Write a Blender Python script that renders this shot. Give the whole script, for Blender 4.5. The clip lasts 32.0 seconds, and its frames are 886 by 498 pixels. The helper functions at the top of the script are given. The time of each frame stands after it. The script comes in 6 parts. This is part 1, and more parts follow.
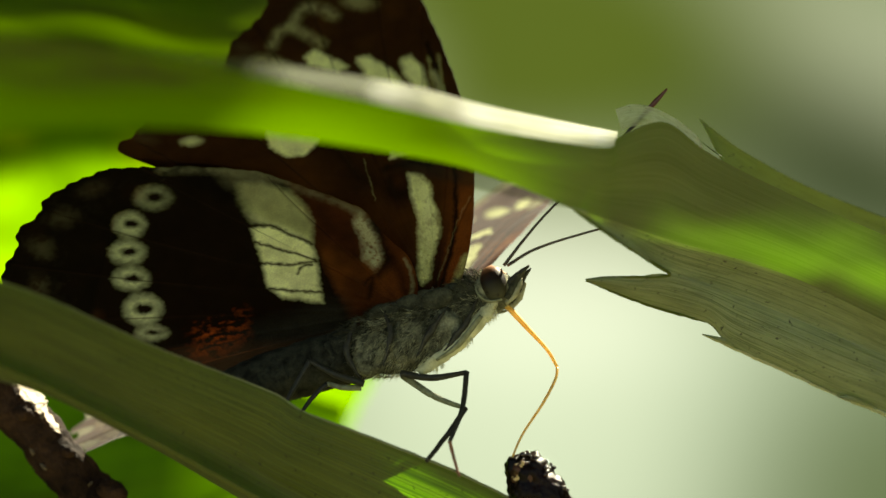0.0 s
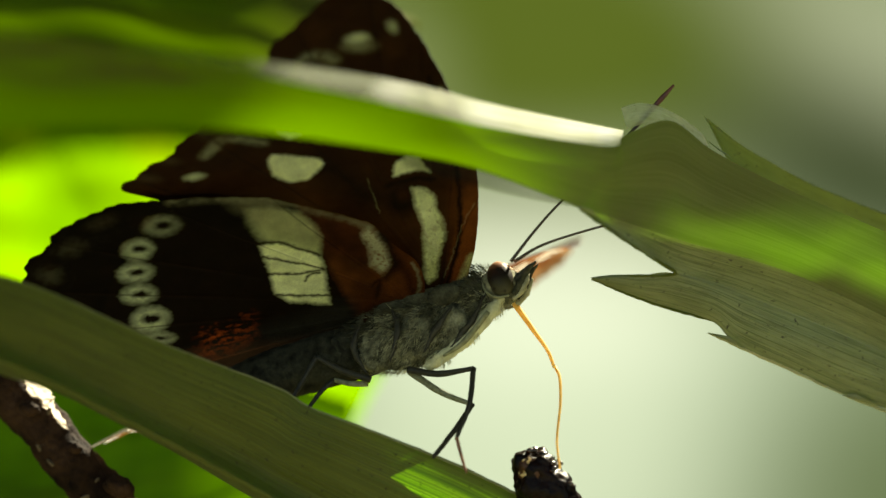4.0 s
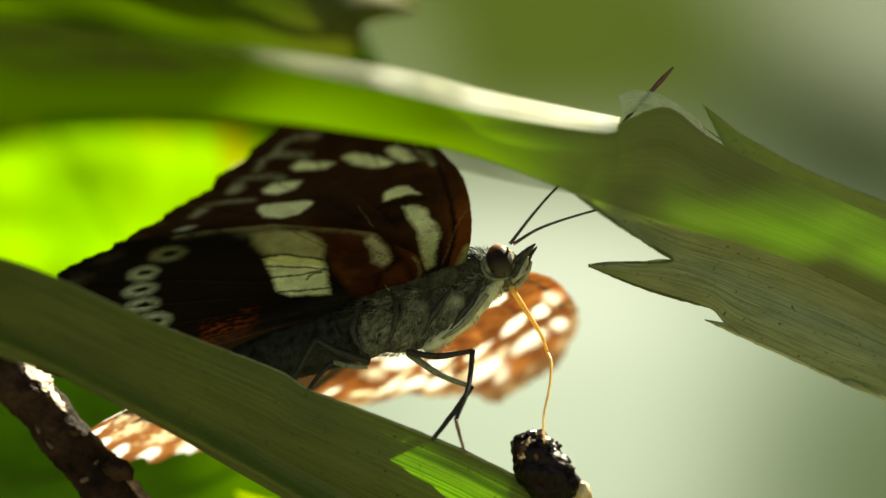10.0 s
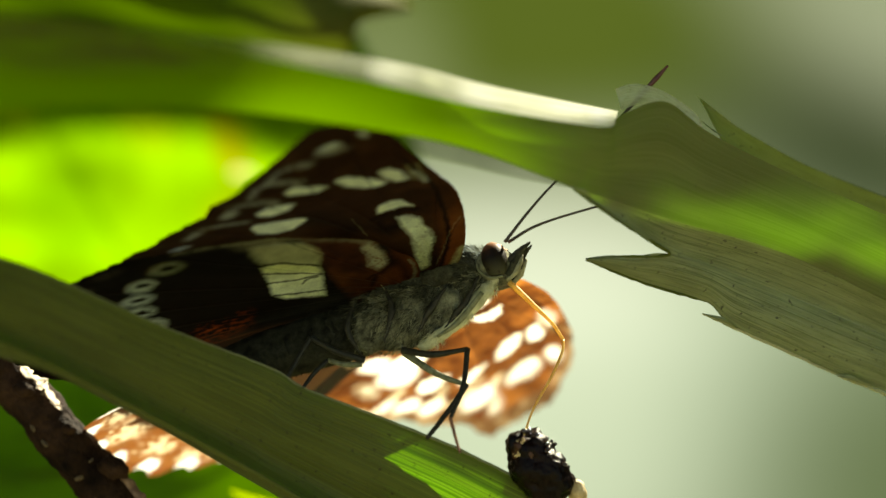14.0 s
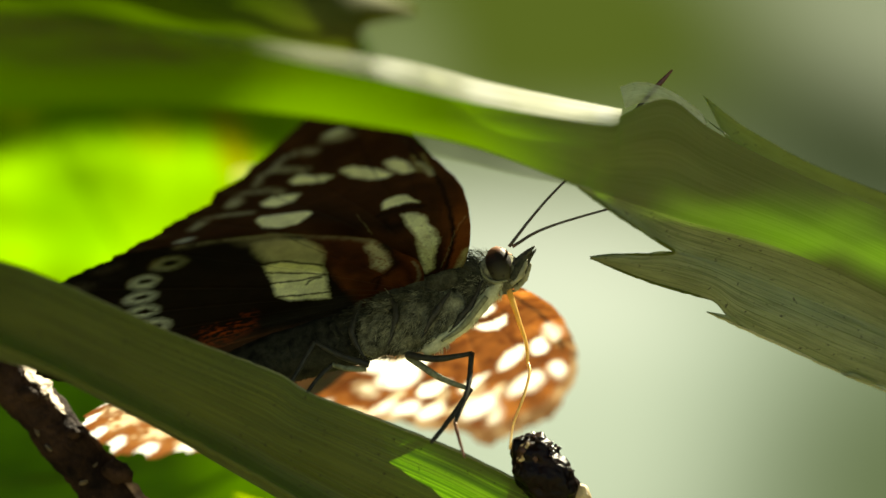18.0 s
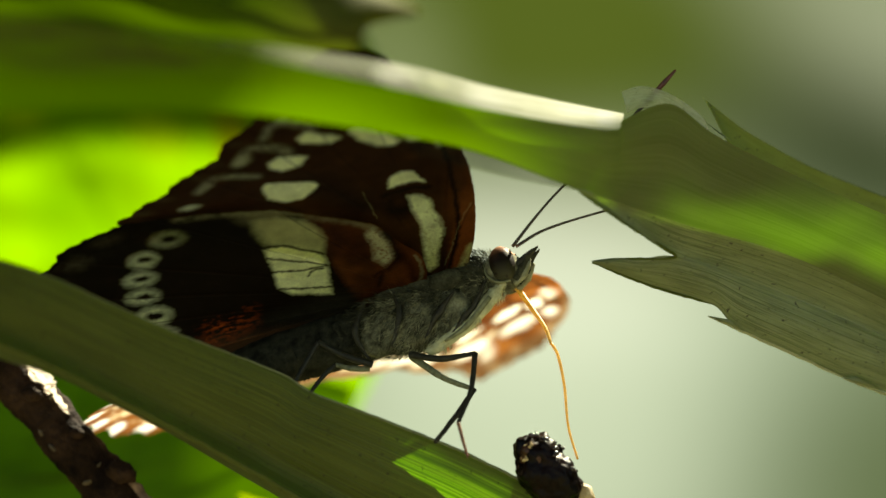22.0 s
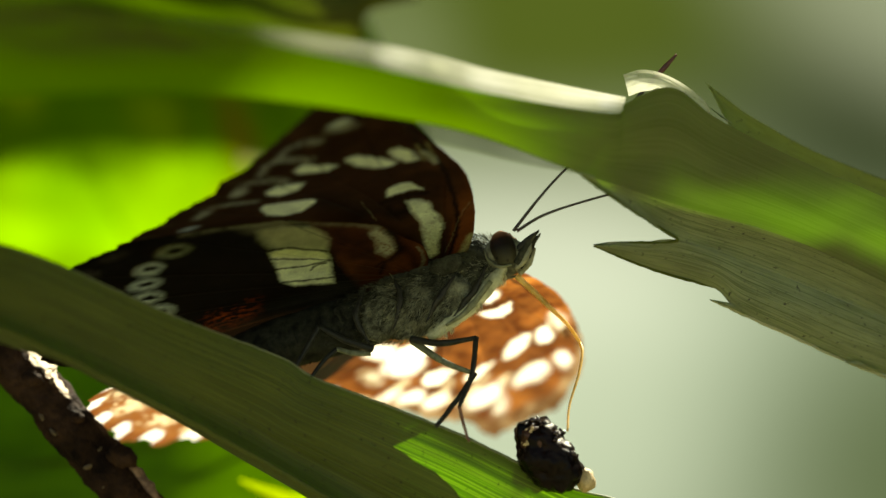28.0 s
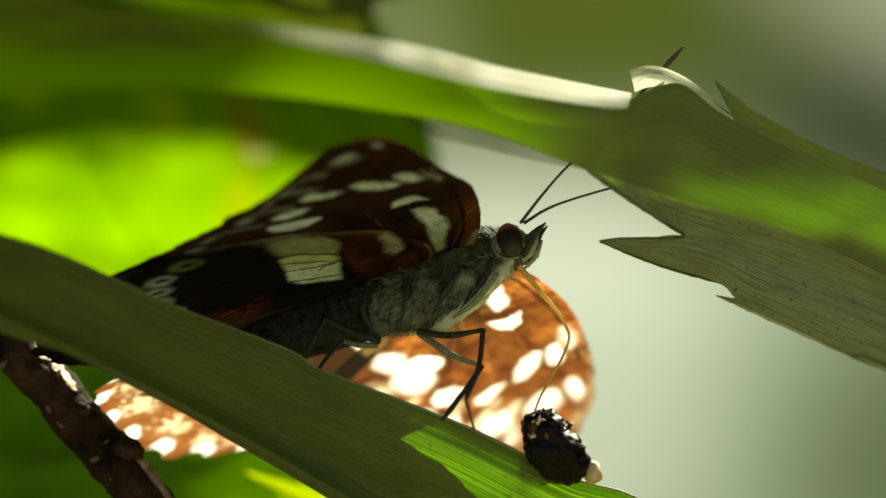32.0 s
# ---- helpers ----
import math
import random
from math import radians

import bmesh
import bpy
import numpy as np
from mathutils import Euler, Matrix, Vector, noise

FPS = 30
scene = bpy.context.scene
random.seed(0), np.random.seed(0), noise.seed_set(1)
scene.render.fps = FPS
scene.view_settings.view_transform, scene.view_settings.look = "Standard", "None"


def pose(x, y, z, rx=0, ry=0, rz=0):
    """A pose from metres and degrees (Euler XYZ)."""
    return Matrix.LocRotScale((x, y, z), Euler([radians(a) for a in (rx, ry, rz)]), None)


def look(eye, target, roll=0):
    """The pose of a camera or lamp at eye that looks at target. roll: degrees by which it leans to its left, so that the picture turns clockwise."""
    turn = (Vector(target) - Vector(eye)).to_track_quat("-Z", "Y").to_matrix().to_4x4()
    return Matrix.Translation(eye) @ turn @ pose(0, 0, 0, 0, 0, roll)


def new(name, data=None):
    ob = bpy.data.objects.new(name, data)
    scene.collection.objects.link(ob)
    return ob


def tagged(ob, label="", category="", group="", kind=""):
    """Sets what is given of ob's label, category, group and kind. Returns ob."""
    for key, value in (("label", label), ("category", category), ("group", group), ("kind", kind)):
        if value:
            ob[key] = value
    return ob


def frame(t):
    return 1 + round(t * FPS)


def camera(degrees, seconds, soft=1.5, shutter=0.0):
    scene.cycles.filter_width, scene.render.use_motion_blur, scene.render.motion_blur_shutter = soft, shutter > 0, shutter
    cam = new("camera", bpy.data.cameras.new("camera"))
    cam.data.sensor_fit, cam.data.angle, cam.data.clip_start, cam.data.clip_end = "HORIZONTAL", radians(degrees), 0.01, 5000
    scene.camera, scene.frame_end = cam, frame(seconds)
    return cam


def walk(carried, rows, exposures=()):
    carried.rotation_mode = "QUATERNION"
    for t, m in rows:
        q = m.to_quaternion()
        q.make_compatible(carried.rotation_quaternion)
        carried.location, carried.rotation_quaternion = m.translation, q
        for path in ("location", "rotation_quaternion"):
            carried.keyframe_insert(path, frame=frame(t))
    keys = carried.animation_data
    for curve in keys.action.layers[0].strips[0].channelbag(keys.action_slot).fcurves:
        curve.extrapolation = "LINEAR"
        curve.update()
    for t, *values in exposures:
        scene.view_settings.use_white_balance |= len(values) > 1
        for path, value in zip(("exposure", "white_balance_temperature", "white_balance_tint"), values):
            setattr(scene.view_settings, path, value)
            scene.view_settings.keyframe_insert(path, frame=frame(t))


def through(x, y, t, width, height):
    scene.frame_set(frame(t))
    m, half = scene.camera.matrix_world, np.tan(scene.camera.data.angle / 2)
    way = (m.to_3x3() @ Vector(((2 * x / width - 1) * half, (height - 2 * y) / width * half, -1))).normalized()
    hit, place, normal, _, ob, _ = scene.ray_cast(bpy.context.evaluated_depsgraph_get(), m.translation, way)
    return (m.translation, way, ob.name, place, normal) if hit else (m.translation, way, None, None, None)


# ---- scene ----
# One backlit butterfly on a folded grass blade, seen through a long macro lens.
# Lengths below are in millimetres round the point of focus, MM turns them into metres.
MM = 0.001
LIFT = 1.2                      # height of the point of focus over the ground
cam = camera(7.18, 32.0, soft=1.5)
cam.data.dof.use_dof = True
cam.data.dof.focus_distance = 0.497
cam.data.dof.aperture_fstop = 23.0
cam.data.dof.aperture_blades = 0


def aimed(x, z):
    return look((0, -0.5, LIFT), (x * MM, 0, LIFT + z * MM))


walk(cam, [
    (0.0, aimed(0.428, 1.224)),
    (0.5, aimed(0.244, 0.860)),
    (1.0, aimed(0.428, 1.408)),
    (1.5, aimed(0.368, 0.980)),
    (2.0, aimed(0.428, 1.224)),
    (2.5, aimed(0.120, 0.920)),
    (3.0, aimed(0.184, 1.224)),
    (3.5, aimed(-0.064, 1.164)),
    (5.5, aimed(0.060, 0.244)),
    (6.0, aimed(0.304, 0.244)),
    (6.5, aimed(0.120, 0.124)),
    (7.0, aimed(0.120, 0.308)),
    (7.5, aimed(0.060, 0.308)),
    (8.0, aimed(0.244, 0.244)),
    (8.5, aimed(0.304, 0.064)),
    (9.0, aimed(-0.000, 0.000)),
    (9.5, aimed(0.060, -0.304)),
    (10.0, aimed(-0.000, -0.304)),
    (10.5, aimed(-0.000, -0.244)),
    (11.0, aimed(0.244, -0.244)),
    (11.5, aimed(0.120, -0.304)),
    (12.0, aimed(0.732, 0.124)),
    (12.5, aimed(0.120, -0.488)),
    (13.0, aimed(0.488, -0.060)),
    (13.5, aimed(0.244, -0.552)),
    (14.0, aimed(0.368, -0.428)),
    (14.5, aimed(0.428, -0.428)),
    (16.5, aimed(0.184, -0.428)),
    (17.0, aimed(0.060, -0.612)),
    (17.5, aimed(-0.124, -0.488)),
    (18.0, aimed(0.060, -0.120)),
    (18.5, aimed(0.184, -0.428)),
    (19.0, aimed(-0.124, -0.488)),
    (19.5, aimed(-0.248, -0.428)),
    (20.0, aimed(-0.124, -0.488)),
    (20.5, aimed(-0.064, -0.368)),
    (21.0, aimed(0.120, -0.552)),
    (21.5, aimed(-0.552, -0.368)),
    (22.0, aimed(-0.184, -0.120)),
    (22.5, aimed(-0.000, -0.244)),
    (23.0, aimed(-0.184, -0.304)),
    (23.5, aimed(-0.308, -0.488)),
    (24.0, aimed(-0.308, 0.124)),
    (24.5, aimed(-0.492, -0.244)),
    (25.0, aimed(-0.064, -0.612)),
    (25.5, aimed(-0.432, -0.796)),
    (27.5, aimed(-0.368, -1.224)),
    (28.0, aimed(-0.248, -1.224)),
    (28.5, aimed(-0.552, -1.224)),
    (29.0, aimed(-0.492, -1.348)),
    (29.5, aimed(-0.552, -1.468)),
    (30.0, aimed(-0.612, -1.164)),
    (30.5, aimed(-0.612, -1.224)),
    (31.0, aimed(-0.612, -1.100)),
    (31.5, aimed(-0.552, -1.224)),
    (32.0, aimed(-0.736, -1.776)),
], exposures=[(0.0, 1.96, 8000, -3), (10.0, 1.90, 8000, -3), (14.0, 1.88, 8000, -3), (18.0, 1.82, 8000, -3), (27.0, 1.71, 8000, -3), (32.0, 1.68, 8000, -3)])

# ---- light ----
TO_SUN = Vector((0.42, 0.60, 0.74)).normalized()
world = bpy.data.worlds.new("world")
scene.world = world
world.use_nodes = True
wn = world.node_tree.nodes
sky = wn.new("ShaderNodeTexSky")
sky.sky_type = "NISHITA"
sky.sun_disc = False
sky.sun_elevation = math.asin(TO_SUN.z)
sky.sun_rotation = math.atan2(TO_SUN.x, TO_SUN.y)
wn["Background"].inputs["Strength"].default_value = 0.06
world.node_tree.links.new(sky.outputs[0], wn["Background"].inputs["Color"])
sun_data = bpy.data.lights.new("sun", "SUN")
sun_data.energy = 5.0
sun_data.angle = radians(0.5)
sun_data.color = (1.0, 0.95, 0.86)
sun = new("sun", sun_data)
sun.matrix_world = look(tuple(TO_SUN * 3 + Vector((0, 0, LIFT))), (0, 0, LIFT))


# ---- materials ----
def material(name):
    m = bpy.data.materials.new(name)
    m.use_nodes = True
    m.node_tree.nodes.clear()
    return m, m.node_tree.nodes, m.node_tree.links


def node(nodes, kind, **values):
    n = nodes.new(kind)
    for key, value in values.items():
        n.inputs[key.replace("_", " ")].default_value = value
    return n


def ramp(nodes, links, source, stops):
    r = nodes.new("ShaderNodeValToRGB")
    e = r.color_ramp.elements
    while len(e) < len(stops):
        e.new(0.5)
    for k, (pos, col) in zip(e, stops):
        k.position, k.color = pos, (*col, 1)
    links.new(source, r.inputs["Fac"])
    return r.outputs["Color"]


def mixed(nodes, links, fac, a, b, mode="MIX"):
    m = nodes.new("ShaderNodeMix")
    m.data_type, m.blend_type = "RGBA", mode
    for sock, v in ((m.inputs[0], fac), (m.inputs[6], a), (m.inputs[7], b)):
        if isinstance(v, bpy.types.NodeSocket):
            links.new(v, sock)
        elif isinstance(v, tuple):
            sock.default_value = (*v, 1)
        else:
            sock.default_value = v
    return m.outputs[2]


def noise_tex(nodes, links, scale, detail=5.0, vector=None, rough=0.55):
    n = node(nodes, "ShaderNodeTexNoise", Scale=scale, Detail=detail, Roughness=rough)
    if vector is not None:
        links.new(vector, n.inputs["Vector"])
    return n.outputs["Fac"]


def bumped(nodes, links, height, strength, distance):
    b = node(nodes, "ShaderNodeBump", Strength=strength, Distance=distance)
    links.new(height, b.inputs["Height"])
    return b.outputs["Normal"]


def finish(nodes, links, shader):
    out = nodes.new("ShaderNodeOutputMaterial")
    links.new(shader, out.inputs["Surface"])


def leaf_material(name, dark, light, through, let=0.5, rough=0.42, ribs=60.0, spots=(0.05, 0.04, 0.02), spot_amount=0.5, ridge=1.0, end_tint=None, spec=0.3, lines=0.75, veins=None, patches=(), clear=0.0):
    """A thin leaf: parallel veins along its length, blotches, dirt specks, and light that comes through."""
    m, n, l = material(name)
    uv = n.new("ShaderNodeTexCoord")
    stretch = n.new("ShaderNodeMapping")
    stretch.inputs["Scale"].default_value = (6.0, ribs, 1.0)
    l.new(uv.outputs["UV"], stretch.inputs["Vector"])
    fibre = noise_tex(n, l, 1.0, 6.0, stretch.outputs["Vector"], 0.6)
    wide = n.new("ShaderNodeMapping")
    wide.inputs["Scale"].default_value = (9.0, 5.0, 1.0)
    l.new(uv.outputs["UV"], wide.inputs["Vector"])
    blotch = noise_tex(n, l, 1.0, 5.0, wide.outputs["Vector"])
    speck = noise_tex(n, l, 2600.0, 3.0, uv.outputs["Object"])
    wave = node(n, "ShaderNodeTexWave", Scale=ribs * 0.06, Distortion=3.0, Detail=3.0)
    wave.wave_type, wave.bands_direction = "BANDS", "Y"
    l.new(uv.outputs["UV"], wave.inputs["Vector"])
    c = ramp(n, l, fibre, [(0.4, dark), (0.6, light)])
    c = mixed(n, l, ramp(n, l, blotch, [(0.35, (0, 0, 0)), (0.7, (0.5, 0.5, 0.5))]), c, tuple(x * 1.35 for x in light))
    if end_tint:
        sep = n.new("ShaderNodeSeparateXYZ")
        l.new(uv.outputs["UV"], sep.inputs[0])
        end_mask = ramp(n, l, sep.outputs["X"], [(end_tint[0], (1, 1, 1)), (end_tint[1], (0, 0, 0))])
        c = mixed(n, l, end_mask, c, ramp(n, l, fibre, [(0.3, end_tint[2]), (0.7, end_tint[3])]))
    specks = ramp(n, l, speck, [(0.64, (0, 0, 0)), (0.73, (spot_amount,) * 3)])
    c = mixed(n, l, specks, c, spots)
    if lines:
        scratch_map = n.new("ShaderNodeMapping")
        scratch_map.inputs["Scale"].default_value = (1.6, ribs * lines, 1.0)
        l.new(uv.outputs["UV"], scratch_map.inputs["Vector"])
        scratch = ramp(n, l, noise_tex(n, l, 1.0, 3.0, scratch_map.outputs["Vector"], 0.5), [(0.59 if lines < 0.8 else 0.555, (0, 0, 0)), (0.66 if lines < 0.8 else 0.61, (0.85, 0.85, 0.85))])
        c = mixed(n, l, scratch, c, tuple(x * 0.35 for x in dark))
    t = ramp(n, l, fibre, [(0.25, tuple(x * (0.55 if ridge > 0.5 else 0.85) for x in through)), (0.75, through)])
    t = mixed(n, l, ramp(n, l, blotch, [(0.3, (0, 0, 0)), (0.75, (0.6, 0.6, 0.6))]), t, tuple(min(1, x * 1.25) for x in through))
    if veins:
        vein_map = n.new("ShaderNodeMapping")
        vein_map.inputs["Scale"].default_value = (0.8, ribs * 0.9, 1.0)
        l.new(uv.outputs["UV"], vein_map.inputs["Vector"])
        bright = ramp(n, l, noise_tex(n, l, 1.0, 1.0, vein_map.outputs["Vector"], 0.4), [(0.53, (0, 0, 0)), (0.61, (0.95, 0.95, 0.95))])
        t = mixed(n, l, bright, t, veins)
    if end_tint and len(end_tint) > 4:
        t = mixed(n, l, end_mask, t, end_tint[4])
    t = mixed(n, l, specks, t, spots)
    for pu, pv, ru, rv, colour, amount in patches:
        pm = n.new("ShaderNodeMapping")
        pm.vector_type = "TEXTURE"
        pm.inputs["Location"].default_value = (pu, pv, 0)
        pm.inputs["Scale"].default_value = (ru, rv, 1)
        l.new(uv.outputs["UV"], pm.inputs["Vector"])
        ball = n.new("ShaderNodeTexGradient")
        ball.gradient_type = "SPHERICAL"
        l.new(pm.outputs["Vector"], ball.inputs["Vector"])
        k = mixed(n, l, 1.0, ramp(n, l, ball.outputs["Fac"], [(0.0, (0, 0, 0)), (0.7, (amount,) * 3)]), ramp(n, l, blotch, [(0.3, (0.3, 0.3, 0.3)), (0.6, (1, 1, 1))]), "MULTIPLY")
        c = mixed(n, l, k, c, colour)
        t = mixed(n, l, k, t, colour)
    height = n.new("ShaderNodeMath")
    height.operation = "MULTIPLY_ADD"
    height.inputs[1].default_value = ridge
    l.new(wave.outputs["Fac"], height.inputs[0])
    l.new(fibre, height.inputs[2])
    normal = bumped(n, l, height.outputs[0], 0.3 if ridge > 0.2 else 0.06, 0.00008)
    p = node(n, "ShaderNodeBsdfPrincipled", Roughness=rough)
    p.inputs["Specular IOR Level"].default_value = spec
    l.new(c, p.inputs["Base Color"])
    l.new(normal, p.inputs["Normal"])
    tr = n.new("ShaderNodeBsdfTranslucent")
    l.new(t, tr.inputs["Color"])
    l.new(normal, tr.inputs["Normal"])
    mx = node(n, "ShaderNodeMixShader", Fac=let)
    l.new(p.outputs[0], mx.inputs[1])
    l.new(tr.outputs[0], mx.inputs[2])
    out = mx.outputs[0]
    if clear:
        see = node(n, "ShaderNodeMixShader", Fac=clear)
        l.new(out, see.inputs[1])
        l.new(n.new("ShaderNodeBsdfTransparent").outputs[0], see.inputs[2])
        out = see.outputs[0]
    finish(n, l, out)
    return m


def solid(name, dark, light, scale, rough=0.5, bump=0.3, distance=0.0001, coat=0.0, spec=0.5):
    """An opaque surface with colour at two scales and fine relief."""
    m, n, l = material(name)
    co = n.new("ShaderNodeTexCoord").outputs["Object"]
    big = noise_tex(n, l, scale, 5.0, co)
    fine = noise_tex(n, l, scale * 7, 4.0, co)
    c = ramp(n, l, big, [(0.32, dark), (0.68, light)])
    c = mixed(n, l, ramp(n, l, fine, [(0.4, (0, 0, 0)), (0.75, (0.6, 0.6, 0.6))]), c, dark)
    h = mixed(n, l, 0.5, big, fine)
    p = node(n, "ShaderNodeBsdfPrincipled", Roughness=rough)
    p.inputs["Specular IOR Level"].default_value = spec
    p.inputs["Coat Weight"].default_value = coat
    l.new(c, p.inputs["Base Color"])
    l.new(bumped(n, l, h, bump, distance), p.inputs["Normal"])
    finish(n, l, p.outputs[0])
    return m


def wing_material(name, spec=0.05, sheen=0.04, gloss=0.0):
    """Scaled wing membrane. The pattern comes from the mesh: tint for the scales, through for what shines through them."""
    m, n, l = material(name)
    tint = n.new("ShaderNodeAttribute")
    tint.attribute_name = "tint"
    thr = n.new("ShaderNodeAttribute")
    thr.attribute_name = "through"
    co = n.new("ShaderNodeTexCoord").outputs["Object"]
    scales = noise_tex(n, l, 9000.0, 2.0, co)
    cloud = noise_tex(n, l, 700.0, 5.0, co)
    c = mixed(n, l, 1.0, tint.outputs["Color"], ramp(n, l, scales, [(0.3, (0.55, 0.55, 0.55)), (0.7, (1.3, 1.3, 1.3))]), "MULTIPLY")
    c = mixed(n, l, 1.0, c, ramp(n, l, cloud, [(0.3, (0.7, 0.7, 0.7)), (0.7, (1.15, 1.15, 1.15))]), "MULTIPLY")
    t = mixed(n, l, 1.0, thr.outputs["Color"], ramp(n, l, cloud, [(0.3, (0.78, 0.76, 0.74)), (0.7, (1.08, 1.08, 1.08))]), "MULTIPLY")
    normal = bumped(n, l, scales, 0.3, 0.00004)
    p = node(n, "ShaderNodeBsdfPrincipled", Roughness=0.5)
    p.inputs["Specular IOR Level"].default_value = spec
    p.inputs["Sheen Weight"].default_value = sheen
    p.inputs["Sheen Roughness"].default_value = 0.3
    p.inputs["Sheen Tint"].default_value = (1.0, 0.88, 0.86, 1)
    l.new(c, p.inputs["Base Color"])
    l.new(normal, p.inputs["Normal"])
    tr = n.new("ShaderNodeBsdfTranslucent")
    l.new(t, tr.inputs["Color"])
    mx = node(n, "ShaderNodeMixShader", Fac=0.7)
    l.new(p.outputs[0], mx.inputs[1])
    l.new(tr.outputs[0], mx.inputs[2])
    out = mx.outputs[0]
    if gloss:
        shine = node(n, "ShaderNodeBsdfGlossy", Roughness=0.78)
        shine.inputs["Color"].default_value = (1.0, 0.97, 0.98, 1)
        both = node(n, "ShaderNodeMixShader", Fac=gloss)
        l.new(out, both.inputs[1])
        l.new(shine.outputs[0], both.inputs[2])
        out = both.outputs[0]
    finish(n, l, out)
    return m


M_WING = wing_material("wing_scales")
# the same scales for the far pair, made shinier for sun glare
M_FAR_WING = wing_material("far_wing_scales", 0.2, 0.35, 0.04)
M_BLADE = leaf_material("grass_blade", (0.050, 0.060, 0.010), (0.082, 0.094, 0.018), (0.085, 0.31, 0.001), 0.22, 0.55, 70, (0.012, 0.012, 0.004), 0.85, spec=0.15, lines=0.0, veins=(0.30, 0.70, 0.02))
M_TORN = leaf_material("torn_blade", (0.095, 0.104, 0.055), (0.185, 0.200, 0.112), (0.24, 0.48, 0.03), 0.22, 0.5, 46, (0.03, 0.028, 0.016), 0.9, ridge=0.8, spec=0.2, lines=0.85)
M_FOLD = leaf_material("folded_blade", (0.048, 0.055, 0.016), (0.08, 0.088, 0.034), (0.28, 0.6, 0.02), 0.2, 0.5, 30, spec=0.2)
M_HIGH = leaf_material("hanging_leaf", (0.042, 0.046, 0.007), (0.072, 0.074, 0.014), (0.14, 0.20, 0.01), 0.15, 0.7, 14, spec=0.06, end_tint=(0.62, 0.80, (0.042, 0.075, 0.001), (0.065, 0.105, 0.002), (0.12, 0.24, 0.003)))
# yellow-green brightened so that the tip looks sunlit
M_TIP = leaf_material("brightened_tip", (0.26, 0.38, 0.006), (0.36, 0.48, 0.012), (0.78, 0.98, 0.01), 0.5, 0.6, 12, spec=0.0, lines=0.0)
M_MEMBRANE = leaf_material("pale_edge", (0.36, 0.36, 0.18), (0.50, 0.50, 0.30), (0.64, 0.66, 0.40), 0.5, 0.6, 20, spec=0.05, lines=0.0)
M_CURL = leaf_material("clear_curl", (0.5, 0.5, 0.32), (0.72, 0.72, 0.55), (0.9, 0.92, 0.72), 0.55, 0.5, 20, spec=0.1, lines=0.0, clear=0.42)
# green towards the left end stands in for sun glowing through
M_ARCH = leaf_material("arching_blade", (0.135, 0.121, 0.046), (0.185, 0.166, 0.068), (0.095, 0.25, 0.002), 0.5, 0.6, 40, spot_amount=0.15, ridge=0.08, end_tint=(0.50, 0.67, (0.050, 0.078, 0.001), (0.072, 0.110, 0.002), (0.46, 0.95, 0.004)), spec=0.08, lines=0.0, patches=((0.14, 0.15, 0.32, 0.6, (0.075, 0.060, 0.020), 0.9),))
M_THIN = leaf_material("thin_blade", (0.125, 0.14, 0.045), (0.20, 0.222, 0.085), (0.46, 0.54, 0.09), 0.5, 0.55, 40, ridge=0.1, spec=0.15, lines=0.0)
# white patches stand in for glints, the dark left end for shade
M_EDGE = leaf_material("pale_margin", (0.56, 0.57, 0.43), (0.80, 0.80, 0.68), (0.86, 0.90, 0.62), 0.5, 0.6, 20, end_tint=(0.52, 0.86, (0.045, 0.062, 0.010), (0.07, 0.09, 0.018), (0.13, 0.16, 0.05)), spec=0.1, clear=0.36, patches=((0.56, 0.5, 0.06, 0.7, (0.92, 0.93, 0.88), 0.45), (0.74, 0.5, 0.06, 0.7, (0.95, 0.95, 0.92), 0.6), (0.97, 0.5, 0.03, 0.6, (0.95, 0.95, 0.95), 0.9), (0.64, 0.4, 0.03, 0.4, (0.5, 0.52, 0.36), 0.7), (0.85, 0.5, 0.04, 0.5, (0.55, 0.56, 0.42), 0.6)))
M_BROAD = leaf_material("broad_leaf", (0.045, 0.105, 0.002), (0.07, 0.155, 0.003), (0.22, 0.47, 0.002), 0.6, 0.5, 12, (0.35, 0.12, 0.02), 0.3, spec=0.08,
                        patches=((0.38, 0.72, 0.10, 0.04, (0.26, 0.10, 0.008), 0.6), (0.50, 0.70, 0.06, 0.05, (0.40, 0.30, 0.015), 0.45), (0.43, 0.73, 0.012, 0.03, (0.75, 0.70, 0.35), 0.7), (0.30, 0.50, 0.16, 0.16, (0.10, 0.25, 0.002), 0.8), (0.48, 0.46, 0.10, 0.10, (0.11, 0.30, 0.002), 0.8), (0.36, 0.60, 0.06, 0.06, (0.30, 0.45, 0.004), 0.7), (0.33, 0.40, 0.05, 0.05, (0.36, 0.52, 0.004), 0.8)))
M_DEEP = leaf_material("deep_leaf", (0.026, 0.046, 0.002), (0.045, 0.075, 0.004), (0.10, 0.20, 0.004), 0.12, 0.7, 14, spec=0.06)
M_LOW = leaf_material("low_leaf", (0.04, 0.085, 0.003), (0.065, 0.13, 0.005), (0.125, 0.30, 0.004), 0.35, 0.6, 14, spec=0.08, lines=0.0)
M_BARK = solid("bark", (0.004, 0.002, 0.0014), (0.050, 0.026, 0.015), 330, 0.75, 1.0, 0.0007, spec=0.06)
M_FUR = solid("grey_fur", (0.011, 0.011, 0.007), (0.31, 0.30, 0.195), 900, 0.8, 0.5, 0.0001, spec=0.1)
M_HAIR = solid("pale_hair", (0.018, 0.018, 0.010), (0.56, 0.54, 0.35), 420, 0.7, 0.0, 0.0001, spec=0.08)
